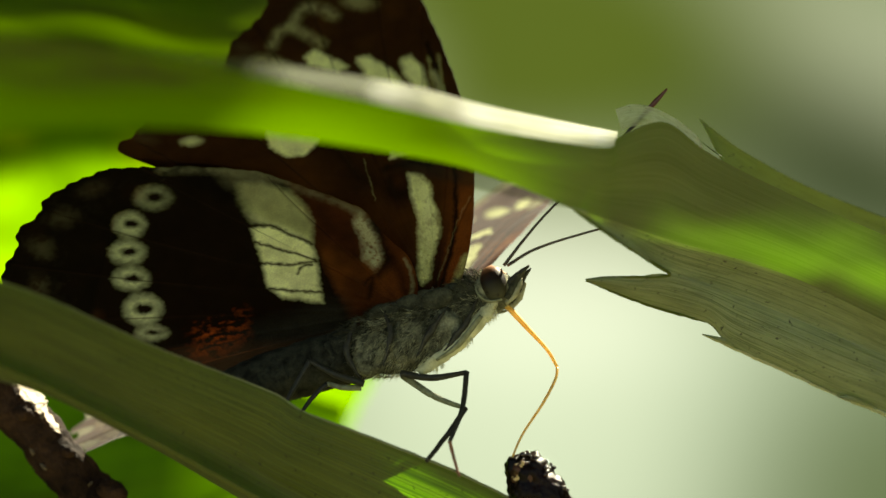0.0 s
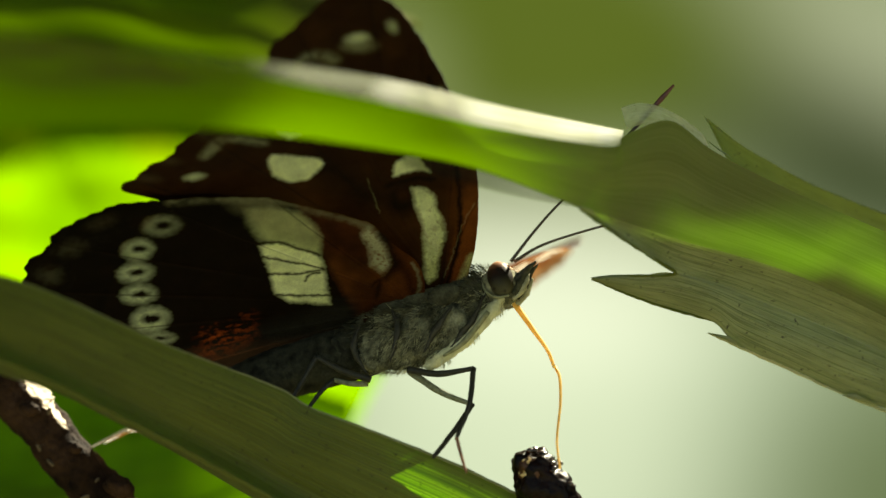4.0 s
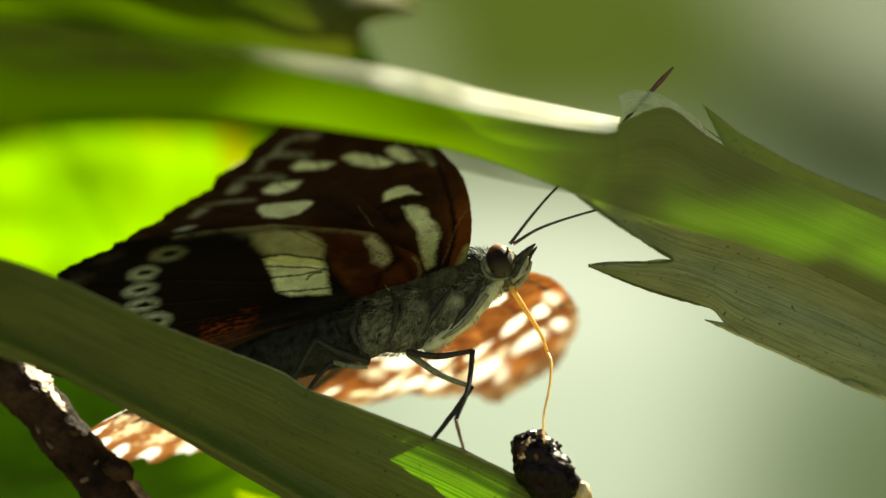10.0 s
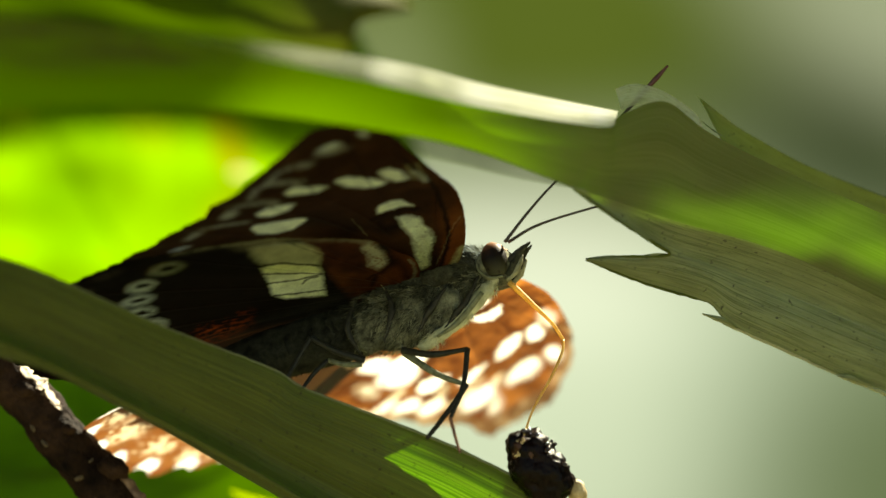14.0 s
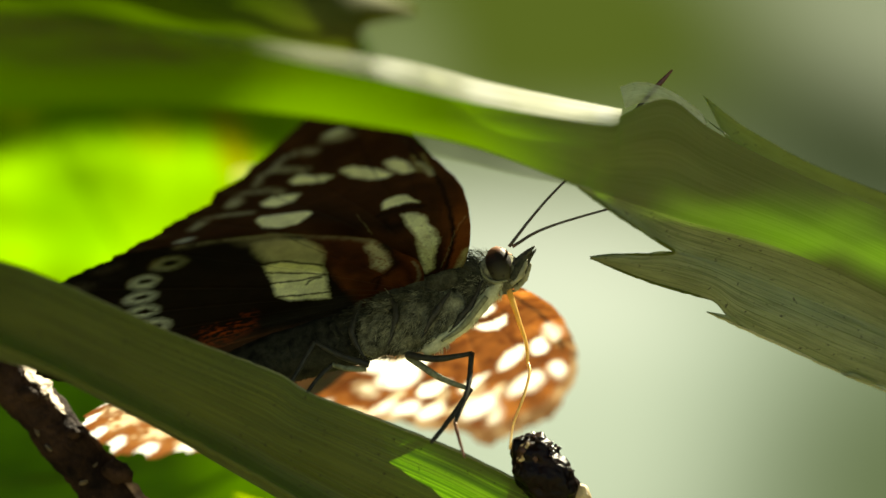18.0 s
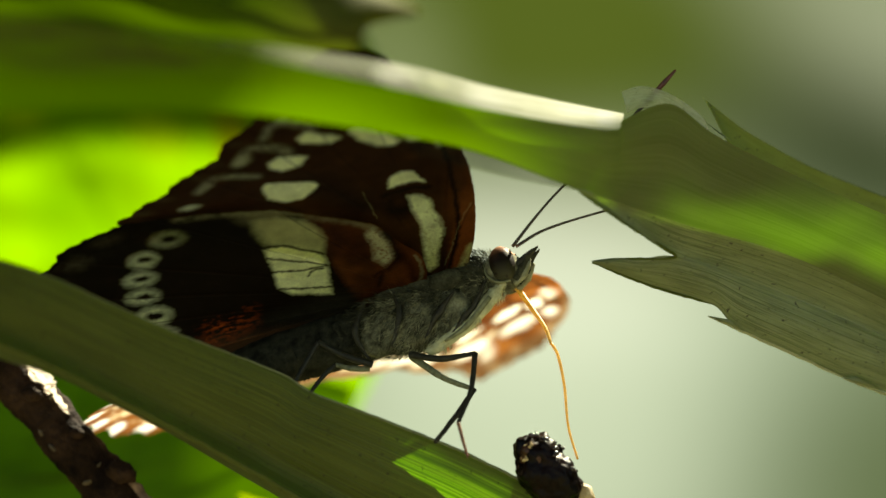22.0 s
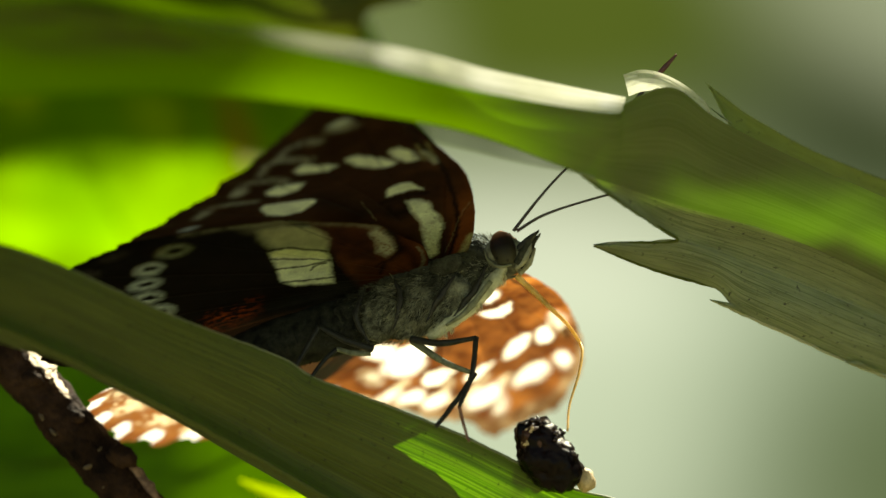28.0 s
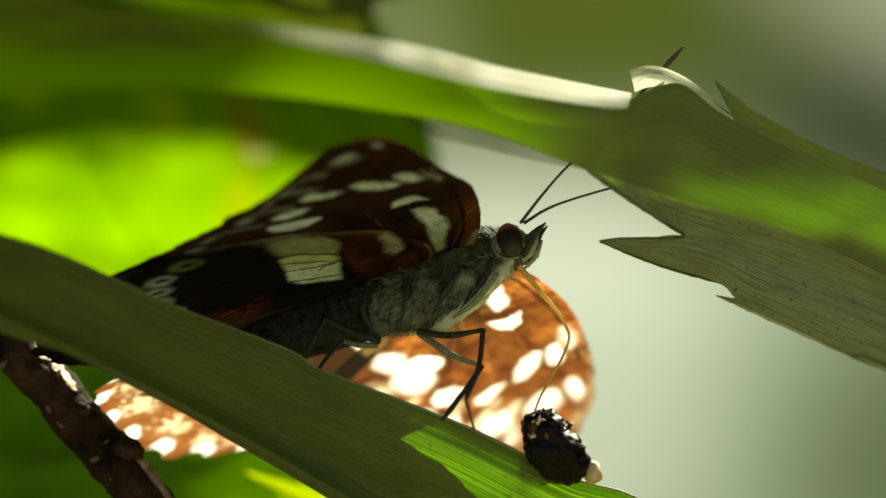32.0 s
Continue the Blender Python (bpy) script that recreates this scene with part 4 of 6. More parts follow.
class Paint:
    """Scale colours laid over one another on one wing."""
    def __init__(self, a, r):
        wob = lattice(a, r, 0.35, 3) * 0.06 + lattice(a, r, 0.16, 4) * 0.06
        self.a, self.r = a + wob, r + np.roll(wob, 7)
        self.tint = np.tile(np.array(BROWN), (*a.shape, 1))
        self.through = np.tile(np.array(T_BROWN), (*a.shape, 1))

    def glow(self, mask, through):
        m = mask[..., None]
        self.through = self.through * (1 - m) + np.array(through) * m

    def lay(self, mask, tint, through):
        m = mask[..., None]
        self.tint = self.tint * (1 - m) + np.array(tint) * m
        self.through = self.through * (1 - m) + np.array(through) * m


def paint_fore(a, r):
    p = Paint(a, r)
    a, r = p.a, p.r
    p.lay(np.clip(lattice(a, r, 2.2, 9) * 0.8 - 0.1, 0, 0.7), BROWN, T_RUST)
    p.lay(np.clip((13 - r) / 6, 0, 1) * np.clip((a - 2.6 - r * 0.22) / 1.0, 0, 1) * 0.9, RUST, T_RUST)
    p.lay(np.clip((a - 5.6 - 0.12 * r) / 0.8, 0, 1) * np.clip((22 - r) / 8, 0, 1) * 0.8, RUST, T_RUST)
    p.lay(np.clip((11 - r) / 4, 0, 1) * np.clip((a - 2.2 - r * 0.42) / 0.5, 0, 1) * 0.9, (0.20, 0.052, 0.013), T_RUST)
    p.lay(along(a, r, [(-0.51, 10.43), (-1.78, 13.38), (-2.63, 14.82)], 1.2, 1.2) * 0.9, BLACK, T_BLACK)
    p.lay(along(a, r, [(-5.2, 19.0), (-7.6, 18.7), (-10.0, 17.8)], 0.6, 0.7) * 0.8, BLACK, T_BROWN)
    p.lay(along(a, r, [(-2.2, 20.6), (-3.2, 21.6), (-5.4, 21.6)], 0.4, 0.5) * 0.8, BLACK, T_BROWN)
    # the dark ring of the cell, with a paler heart
    p.lay(oval(a, r, (1.75, 9.6, 1.0, -0.25, 0.35, 1.5), 0.5), BLACK, T_BLACK)
    p.lay(oval(a, r, (2.0, 10.0, 0.35, -0.1, 0.1, 0.55), 0.4) * 0.8, (0.030, 0.009, 0.004), T_BROWN)
    p.lay(along(a, r, [(1.1, 11.2), (2.2, 11.3), (3.3, 11.2), (4.3, 10.8)], 0.24, 0.2), BLACK, T_BLACK)
    p.lay(along(a, r, [(3.0, 1.0), (4.8, 5.0), (5.9, 10.0), (6.6, 16.0), (6.3, 21.0)], 0.16, 0.12), BLACK, T_BLACK)
    # three rows of cream spots
    p.lay(inside(a, r, [(-6.18, 16.61), (-5.7, 17.2), (-2.87, 15.65), (-2.53, 15.02), (-3.3, 14.13), (-4.12, 13.59), (-5.27, 13.76), (-6.23, 14.85)], 0.16), CREAM, T_PALE)
    p.lay(inside(a, r, [(-4.76, 20.25), (-3.8, 20.67), (-2.12, 19.46), (-2.79, 18.66), (-4.08, 18.49), (-4.8, 19.41)], 0.2), CREAM, T_PALE)
    p.lay(inside(a, r, [(-2.1, 22.06), (-1.38, 22.48), (0.54, 20.55), (-0.14, 20.21), (-2.01, 21.39)], 0.2), CREAM, T_PALE)
    p.lay(inside(a, r, [(1.31, 20.96), (2.12, 20.96), (3.37, 19.54), (4.14, 17.86), (3.56, 17.52), (2.6, 18.11), (1.64, 19.45)], 0.24), CREAM, T_PALE)
    p.lay(inside(a, r, [(4.23, 20.07), (4.95, 20.24), (5.57, 19.23), (5.57, 17.21), (4.76, 17.47), (4.23, 18.98)], 0.24), CREAM, T_PALE)
    p.lay(along(a, r, [(6.15, 19.9), (5.85, 16.8)], 0.1, 0.12) * 0.4, PALE, T_GREY)
    p.lay(along(a, r, [(6.85, 20.0), (6.55, 16.7)], 0.1, 0.12) * 0.4, PALE, T_GREY)
    # pale arcs outside the spots
    for line, wide, k in (([(-10.2, 18.85), (-9.0, 20.0), (-7.8, 19.95), (-6.0, 18.75)], 0.24, 0.62), ([(-6.7, 21.1), (-5.9, 22.3), (-4.9, 22.75), (-3.55, 21.75), (-3.2, 20.9)], 0.3, 0.62),
                          ([(-4.05, 23.7), (-3.15, 24.7), (-2.0, 24.2), (-0.8, 22.75)], 0.3, 0.6), ([(-2.35, 24.9), (-1.4, 26.0), (-0.4, 25.7), (0.5, 24.7)], 0.34, 0.55)):
        p.lay(along(a, r, line, wide, 0.4) * k * np.clip(0.9 + lattice(a, r, 0.3, 23) * 0.5, 0, 1), (0.26, 0.27, 0.13), T_MOON)
    p.lay(oval(a, r, (-9.6, 19.2, 0.5, 0.3, -0.1, 0.3), 0.4) * 0.5, (0.3, 0.3, 0.15), T_MOON)
    p.lay(oval(a, r, (-6.2, 21.5, 0.5, 0.2, -0.1, 0.5), 0.4) * 0.5, (0.3, 0.3, 0.15), T_MOON)
    p.lay(oval(a, r, (2.4, 25.2, 1.0, -0.5, 0.3, 0.5), 0.4) * 0.4, (0.3, 0.3, 0.15), T_MOON)
    p.lay(oval(a, r, (-11.4, 16.75, 0.62, -0.12, 0.1, 0.36), 0.3) * 0.8, PALE, T_PALE)
    for c in ((-8.2, 22.0), (-9.6, 21.0), (-12.6, 19.2), (-6.0, 24.0), (-14.4, 17.9)):
        p.lay(oval(a, r, (*c, 0.55, -0.35, 0.15, 0.3), 0.5) * 0.12, GREY, T_GREY)
    for o in ((2.45, 25.9, 0.75, -0.3, 0.15, 0.38), (5.0, 26.1, 0.3, -0.2, 0.1, 0.5)):
        p.lay(oval(a, r, o, 0.3) * 0.7, PALE, T_PALE)
    p.lay(inside(a, r, [(1.62, 11.9), (2.2, 13.3), (3.05, 13.7), (3.8, 13.2), (4.15, 11.9), (4.3, 11.5), (3.35, 12.05), (2.5, 12.05)], 0.14), CREAM, T_PALE)
    p.lay(inside(a, r, [(2.7, 10.45), (3.6, 10.0), (3.95, 9.25), (3.85, 7.95), (4.05, 6.7), (3.9, 5.3), (3.0, 3.6), (2.35, 1.8), (1.7, 1.4), (1.6, 2.1), (2.1, 4.4), (2.6, 6.8), (2.5, 8.75)], 0.22) * np.clip(1.0 + lattice(a, r, 0.2, 16) * 0.4 - np.clip((a - 2.6 - r * 0.14) / 1.2, 0, 0.6), 0, 1), PALE, T_PALE)
    p.lay(along(a, r, [(6.2, 18.53), (6.36, 17.18), (6.36, 15.7)], 0.22, 0.2) * 0.4, PALE, T_PALE)
    p.lay(along(a, r, [(6.5, 7.7), (5.0, 5.45), (4.1, 3.7), (2.8, 1.45)], 0.015, 0.06) * 0.6, GREY, T_GREY)
    p.lay(along(a, r, [(5.2, 2.9), (4.3, 1.4), (3.5, 0.3)], 0.25, 0.2) * 0.6, PALE, T_GREY)
    p.lay(along(a, r, [(-0.07, 12.4), (-0.07, 10.2), (0.0, 8.8)], 0.015, 0.06) * 0.6, GREY, T_GREY)
    p.through *= np.clip(r / 7, 0.02, 1)[..., None] ** 1.6
    return p


def paint_hind(a, r):
    p = Paint(a, r)
    a, r = p.a, p.r
    far_out = np.hypot(a * 0.85, r)
    p.lay(np.clip((-a - 3.4) / 0.8, 0, 1), BLACK, T_DARK)
    p.lay(np.clip((far_out - 19.4) / 1.2, 0, 1), BLACK, (0.22, 0.085, 0.022))
    p.lay(np.clip(lattice(a, r, 1.8, 12) * 0.8 - 0.2, 0, 0.5) * np.clip((far_out - 19.0) / 1.5, 0, 1), BROWN, T_RUST)
    p.lay(np.clip((a + 4.2) / 0.5, 0, 1) * np.clip(0.6 + lattice(a, r, 0.9, 81) * 0.3, 0, 1), RUST, T_RUST)
    p.lay(np.clip((3.4 - r) / 1.4, 0, 1) * np.clip((-a - 3) / 1.5, 0, 1) * np.clip((a + 21) / 2, 0, 1), (0.030, 0.029, 0.023), (0.008, 0.004, 0.002))
    # the cream band: a greyish upper cell, then bright cells between dark veins
    upper = inside(a, r, [(-7.3, 14.2), (-5.6, 13.6), (-4.0, 12.1), (-3.5, 10.5), (-3.6, 8.9), (-4.2, 7.6), (-5.2, 8.6), (-6.4, 10.0), (-7.5, 10.7), (-7.8, 12.5)], 0.3)
    p.lay(upper * np.clip((a + 8.2) / 1.4, 0, 1) * 0.8, (0.62, 0.68, 0.36), T_PALE)
    p.lay(inside(a, r, [(-7.7, 10.3), (-6.4, 10.0), (-4.25, 7.5), (-4.2, 6.8), (-4.9, 4.2), (-5.2, 2.7), (-7.8, 4.2), (-8.35, 5.3), (-8.1, 6.8), (-7.85, 8.3)], 0.22), CREAM, T_PALE)
    p.lay(inside(a, r, [(-8.22, 16.45), (-5.66, 15.21), (-5.15, 13.76), (-6.3, 13.2), (-7.6, 14.3)], 0.9) * 0.6, GREY, T_GREY)
    for line in ([(-7.7, 10.5), (-6.4, 10.0), (-5.2, 8.6), (-4.2, 7.5)], [(-7.9, 9.1), (-6.3, 7.8), (-4.4, 6.2)], [(-8.3, 7.35), (-6.3, 6.5), (-4.4, 6.05)], [(-8.3, 5.1), (-6.6, 4.25), (-5.0, 3.5)]):
        p.lay(along(a, r, line, 0.1, 0.1), BLACK, T_BLACK)
    p.lay(along(a, r, [(-6.0, 5.61), (-5.44, 6.0), (-4.8, 5.9)], 0.1, 0.08), BLACK, T_BLACK)
    # eyespots: pale rings with narrow dark hearts
    for ca, cr, xa, xr, ya, yr, k in ((-13.15, 15.2, 1.43, -0.57, 0.39, 0.98, 0.35), (-15.5, 13.7, 1.18, -0.48, 0.41, 1.04, 0.85), (-16.5, 11.6, 1.33, -0.54, 0.40, 1.0, 0.85), (-17.1, 9.45, 1.36, -0.57, 0.37, 0.93, 0.95), (-17.25, 6.75, 1.46, -0.6, 0.48, 1.22, 1.0), (-17.4, 4.7, 1.17, -0.3, 0.1, 0.65, 0.9)):
        xa, xr, ya, yr = xa * 0.78, xr * 0.78, ya * 0.9, yr * 0.9
        p.lay(oval(a, r, (ca, cr, xa, xr, ya, yr), 0.4) * k * np.clip(0.95 + lattice(a, r, 0.25, 31) * 0.3, 0, 1), (0.60, 0.68, 0.36), T_PALE)
        p.lay(oval(a, r, (ca + 0.12, cr, xa * 0.55, xr * 0.55, ya * 0.36, yr * 0.36), 0.22), BLACK, T_BLACK)
    # pale cells along the margin, between brown veins, and a white scalloped edge
    for c, k in (((-23.2, 1.8), 0.7), ((-23.6, 5.4), 0.85), ((-22.9, 10.5), 0.95), ((-21.6, 14.4), 0.9), ((-19.4, 16.2), 0.6), ((-17.2, 17.0), 0.3), ((-13.5, 17.3), 0.25)):
        p.glow(np.clip(1.35 - np.hypot((a - c[0]) / 1.15, (r - c[1]) / 1.35) + lattice(a, r, 0.5, 21) * 0.8 + lattice(a, r, 0.22, 52) * 0.6, 0, 1) * k * 0.7, (1.0, 0.84, 0.56))
    for line in ([(-27.2, 3.0), (-24.6, 2.7), (-21.5, 2.5)], [(-27.0, 7.9), (-24.2, 7.8), (-20.6, 7.4)], [(-25.2, 12.9), (-22.4, 12.6), (-19.4, 11.6)], [(-23.2, 16.6), (-21.0, 15.4), (-18.6, 13.6)]):
        p.glow(along(a, r, line, 0.42, 0.5) * 0.9, (0.19, 0.060, 0.013))
    p.lay(np.clip((a + 1.6) / 0.8, 0, 1) * np.clip((6.5 - r) / 2, 0, 1) * np.clip(0.75 + lattice(a, r, 0.7, 82) * 0.4, 0, 1), (0.15, 0.042, 0.012), T_RUST)
    p.lay(along(a, r, [(0.6, 0.8), (1.25, 1.8), (1.5, 3.0), (1.45, 4.0)], 0.09, 0.1) * 0.7, GREY, T_GREY)
    p.lay(along(a, r, [(0.6, 1.5), (0.75, 3.4), (0.2, 5.2)], 0.3, 0.3) * 0.6, BLACK, T_BLACK)
    for c in ((-16.76, 17.43, 0.9, -0.1, 0.2, 0.5), (-19.63, 16.1, 0.8, -0.3, 0.3, 0.6), (-21.85, 14.29, 0.6, -0.4, 0.3, 0.7), (-23.24, 11.58, 0.5, -0.2, 0.3, 0.8)):
        p.lay(oval(a, r, c, 0.6) * 0.07, GREY, T_GREY)
    # a rusty red patch of glinting scales in streaks
    streak = lattice(a * 0.45 + r * 0.2, r, 0.22, 8) + 0.5 * lattice(a, r, 0.14, 41)
    p.lay(inside(a, r, [(-14.5, 4.0), (-10.8, 4.0), (-11.4, 2.3), (-13.2, 1.6), (-15.1, 1.7)], 0.9) * np.clip(0.35 + streak * 1.1 - (r - 2.4) * 0.22, 0, 1), (0.55, 0.10, 0.022), (0.006, 0.003, 0.0012))
    # hairy pale patch behind the leading edge
    p.lay(along(a, r, [(-11.8, 17.2), (-8.1, 15.7), (-5.3, 14.15), (-2.8, 11.7), (-0.9, 9.75), (0.0, 8.6)], 0.3, 0.3) * 0.55 * np.clip(0.8 + lattice(a, r, 0.3, 44) * 0.5, 0, 1), GREY, T_GREY)
    p.lay(inside(a, r, [(-0.85, 8.1), (-0.1, 8.8), (0.34, 7.1), (0.1, 4.7), (-0.8, 3.9), (-1.2, 5.0), (-0.8, 6.6)], 0.3) * np.clip(1.0 + lattice(a, r, 0.2, 6) * 0.9, 0, 1), (0.66, 0.66, 0.46), T_GREY)
    p.lay(along(a, r, [(0.45, 7.6), (0.55, 6.2), (0.3, 4.4), (-0.7, 3.5)], 0.28, 0.3) * 0.85, BLACK, T_BLACK)
    p.lay(along(a, r, [(-1.79, 3.21), (-1.16, 3.44), (-1.97, 2.01)], 0.15, 0.15) * 0.8, BLACK, T_BLACK)
    p.through *= np.clip((r + 0.5) / 5.5, 0.02, 1)[..., None] ** (1.6 * np.clip((a + 21) / 3, 0, 1)[..., None])
    return p


def wing_part(name, outline, origin, painter, side, parent, lift, camber, scallop, veins, label):
    """One wing as a fine fan from its hinge to its margin. side: -1 near, +1 far."""
    across, out = 560, 270
    edge = smooth_line(outline, across)
    s = np.linspace(0, 1, across)
    d = edge - np.array(origin)
    wavy = 1 + scallop[2] * np.sin(s * scallop[3]) * np.clip((s - scallop[0]) * 12, 0, 1) * np.clip((scallop[1] - s) * 12, 0, 1)
    wavy += 0.004 * np.sin(s * 173.0) + 0.003 * np.sin(s * 411.0 + 1)
    k = np.linspace(0.02, 1, out)[:, None, None]
    g = np.array(origin) + d[None] * wavy[None, :, None] * k
    a, r = g[..., 0], g[..., 1]
    p = painter(a, r)
    # the near pair's through colour is darkened for shade (dense: how far); the far pair keeps its glow
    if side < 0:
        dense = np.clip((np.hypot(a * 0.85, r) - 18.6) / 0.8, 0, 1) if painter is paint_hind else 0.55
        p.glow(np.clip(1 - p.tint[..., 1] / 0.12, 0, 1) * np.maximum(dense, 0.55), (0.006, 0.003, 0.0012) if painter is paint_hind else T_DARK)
    elif painter is paint_fore:
        p.glow(oval(p.a, p.r, (-9.2, 12.4, 1.9, 0.0, 0.0, 2.3), 0.8), (0.06, 0.016, 0.004))
        p.glow(oval(p.a, p.r, (-9.3, 10.9, 0.5, 0.3, -0.3, 0.6), 0.4) * 0.9, (0.9, 0.45, 0.07))
        p.glow(oval(p.a, p.r, (-8.0, 16.6, 0.6, -0.2, 0.2, 1.1), 0.6) * 0.7, (0.62, 0.60, 0.46))
        for o, much in (((-6.2, 13.3, 0.95, -0.6, 0.6, 1.2), 1.0), ((-1.5, 25.8, 1.1, 0.2, 0.2, 1.2), 0.75), ((2.5, 26.2, 0.9, -0.5, 0.3, 1.3), 0.85), ((4.8, 25.7, 0.55, -0.4, 0.0, 1.6), 0.95), ((6.4, 16.8, 0.5, -0.7, 0.3, 0.9), 0.35), ((-4.6, 23.0, 0.8, -0.5, 0.4, 0.7), 0.5), ((-8.3, 20.4, 1.2, -0.5, 0.4, 0.6), 0.4),
                        ((-5.3, 16.3, 1.15, -0.9, 0.9, 1.3), 1.0), ((-7.5, 20.0, 0.7, -0.4, 0.3, 0.6), 0.6), ((-6.3, 21.5, 0.95, -0.6, 0.4, 0.75), 1.0), ((-4.9, 23.3, 0.9, -0.6, 0.4, 0.6), 0.8), ((-1.6, 25.6, 1.5, -0.6, 0.3, 0.8), 1.0), ((-1.1, 28.0, 0.6, -0.4, 0.2, 0.5), 0.6), ((2.0, 26.0, 1.3, -0.4, 0.2, 0.9), 0.9)):
            p.glow(oval(p.a, p.r, o, 0.5) * much, T_PALE)
        rim = np.clip((k[..., 0] - 0.935) / 0.03, 0, 1) * np.clip((s[None] - 0.2) * 20, 0, 1) * np.clip((0.75 - s[None]) * 20, 0, 1)
        p.glow(rim * 0.75, (0.22, 0.15, 0.08))
        stain = np.clip(lattice(a, r, 1.1, 61) * 0.7 + lattice(a, r, 0.45, 62) * 0.5, -0.6, 0.6)[..., None]
        p.through = p.through * np.where(p.through[..., 2:] < 0.3, 1 + stain * np.array((0.75, 1.0, 1.2)), 1)
    else:
        # a fringe, brown on the lobes and white in the notches
        fringe = np.clip((k[..., 0] - 0.945) / 0.015, 0, 1) * np.clip((s[None] - 0.36) * 30, 0, 1)
        p.glow(fringe * 0.9, (0.16, 0.05, 0.011))
        p.glow(fringe * np.clip(0.35 - 1.6 * np.sin(s * scallop[3] + 0.5) + lattice(a, r, 0.4, 71) * 0.5, 0, 1), (1.0, 1.0, 0.96))
    z = lift + camber(a, r)
    kk = k[..., 0]
    for c in veins:
        thin = np.clip((kk - 0.4) * 6, 0, 1)
        off = np.abs(s[None] - c - 0.012 * np.sin(kk * 3)) * np.linalg.norm(np.diff(edge, axis=0), axis=1).sum() * kk
        line = np.clip(1.3 - off / 0.075, 0, 1) * (kk < 0.985) * thin
        # near veins let less through, again darkened for shade
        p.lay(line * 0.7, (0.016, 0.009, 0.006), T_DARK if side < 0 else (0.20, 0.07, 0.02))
        z = z - 0.05 * np.clip(1.3 - off / 0.2, 0, 1)
    z = z + 0.03 * np.sin(s * 90)[None] * kk
    co = np.stack([a, side * r, z], -1).reshape(-1, 3) * MM
    idx = np.arange(out * across).reshape(out, across)
    q = np.stack([idx[:-1, :-1], idx[:-1, 1:], idx[1:, 1:], idx[1:, :-1]], -1).reshape(-1, 4)
    me = bpy.data.meshes.new(name)
    me.vertices.add(len(co))
    me.vertices.foreach_set("co", co.ravel())
    me.loops.add(q.size)
    me.loops.foreach_set("vertex_index", q.ravel())
    me.polygons.add(len(q))
    me.polygons.foreach_set("loop_start", np.arange(0, q.size, 4))
    me.update(calc_edges=True)
    for key, v in (("tint", p.tint), ("through", p.through)):
        layer = me.attributes.new(key, "FLOAT_COLOR", "POINT")
        layer.data.foreach_set("color", np.concatenate([np.clip(v, 0, 1), np.ones((*v.shape[:2], 1))], -1).astype(np.float32).ravel())
    me.shade_smooth()
    me.materials.append(M_WING if side < 0 else M_FAR_WING)
    ob = new(name, me)
    ob.parent = parent
    ob["label"] = label
    return ob


FORE_EDGE = [(3.4, 0.6), (4.3, 0.8), (5.9, 4.4), (7.1, 9.0), (7.7, 13.5), (7.55, 18.0), (7.1, 22.0), (6.1, 26.6), (4.7, 30.0), (2.5, 31.5), (-0.5, 30.9), (-2.7, 29.1), (-3.9, 27.3), (-6.3, 24.6), (-8.4, 22.6), (-11.0, 20.9), (-13.4, 19.6), (-14.8, 18.5), (-16.4, 17.7), (-16.1, 16.6), (-14.5, 15.9), (-10.5, 14.4), (-6.0, 11.7), (-2.6, 7.8), (-0.6, 3.6), (0.6, 0.9)]
HIND_EDGE = [(1.2, 0.6), (1.75, 2.4), (1.75, 4.3), (0.9, 6.2), (0.2, 8.8), (-0.9, 10.1), (-2.9, 12.1), (-5.4, 14.4), (-8.2, 15.95), (-11.8, 17.4), (-14.7, 18.4), (-17.9, 18.5), (-21.1, 17.3), (-23.4, 15.4), (-25.2, 13.2), (-26.3, 9.8), (-25.9, 6.2), (-24.6, 3.6), (-22.4, 2.0), (-19.0, 0.8), (-15.0, -0.6), (-9.0, -1.0), (-2.0, -0.3)]
FAR_FORE_EDGE = [*FORE_EDGE[:19], (-14.5, 16.0), (-11.7, 13.4), (-8.9, 10.8), (-6.0, 8.2), (-3.2, 5.7), (-0.4, 3.1), (1.2, 1.6)]
FAR_HIND_EDGE = [*HIND_EDGE[:3], (0.6, 4.6), (-1.0, 5.2), (-3.0, 6.8), (-5.5, 9.1), (-8.3, 11.6), (-11.8, 14.7), (-14.7, 17.2), *HIND_EDGE[11:15], (-26.4, 9.8), (-26.9, 6.2), (-26.6, 2.6), (-25.2, 0.0), (-21.5, -1.1), (-16.0, -1.3), (-9.0, -1.0), (-2.0, -0.3)]


def fore_camber(a, r):
    return -0.024 * np.maximum(0, r - 24) ** 2 - 0.55 * np.exp(-((r - 19.5) / 4.5) ** 2) - 0.011 * np.maximum(0, r - 14) ** 2 * np.clip((4 - a) / 7, 0.15, 1.2) - 0.05 * np.maximum(0, a - 5.5) ** 2 + 0.25 * np.sin(r * 0.2)


def hind_camber(a, r):
    return -0.004 * np.maximum(0, -a - 12) ** 2 + 0.2 * np.sin(r * 0.25)


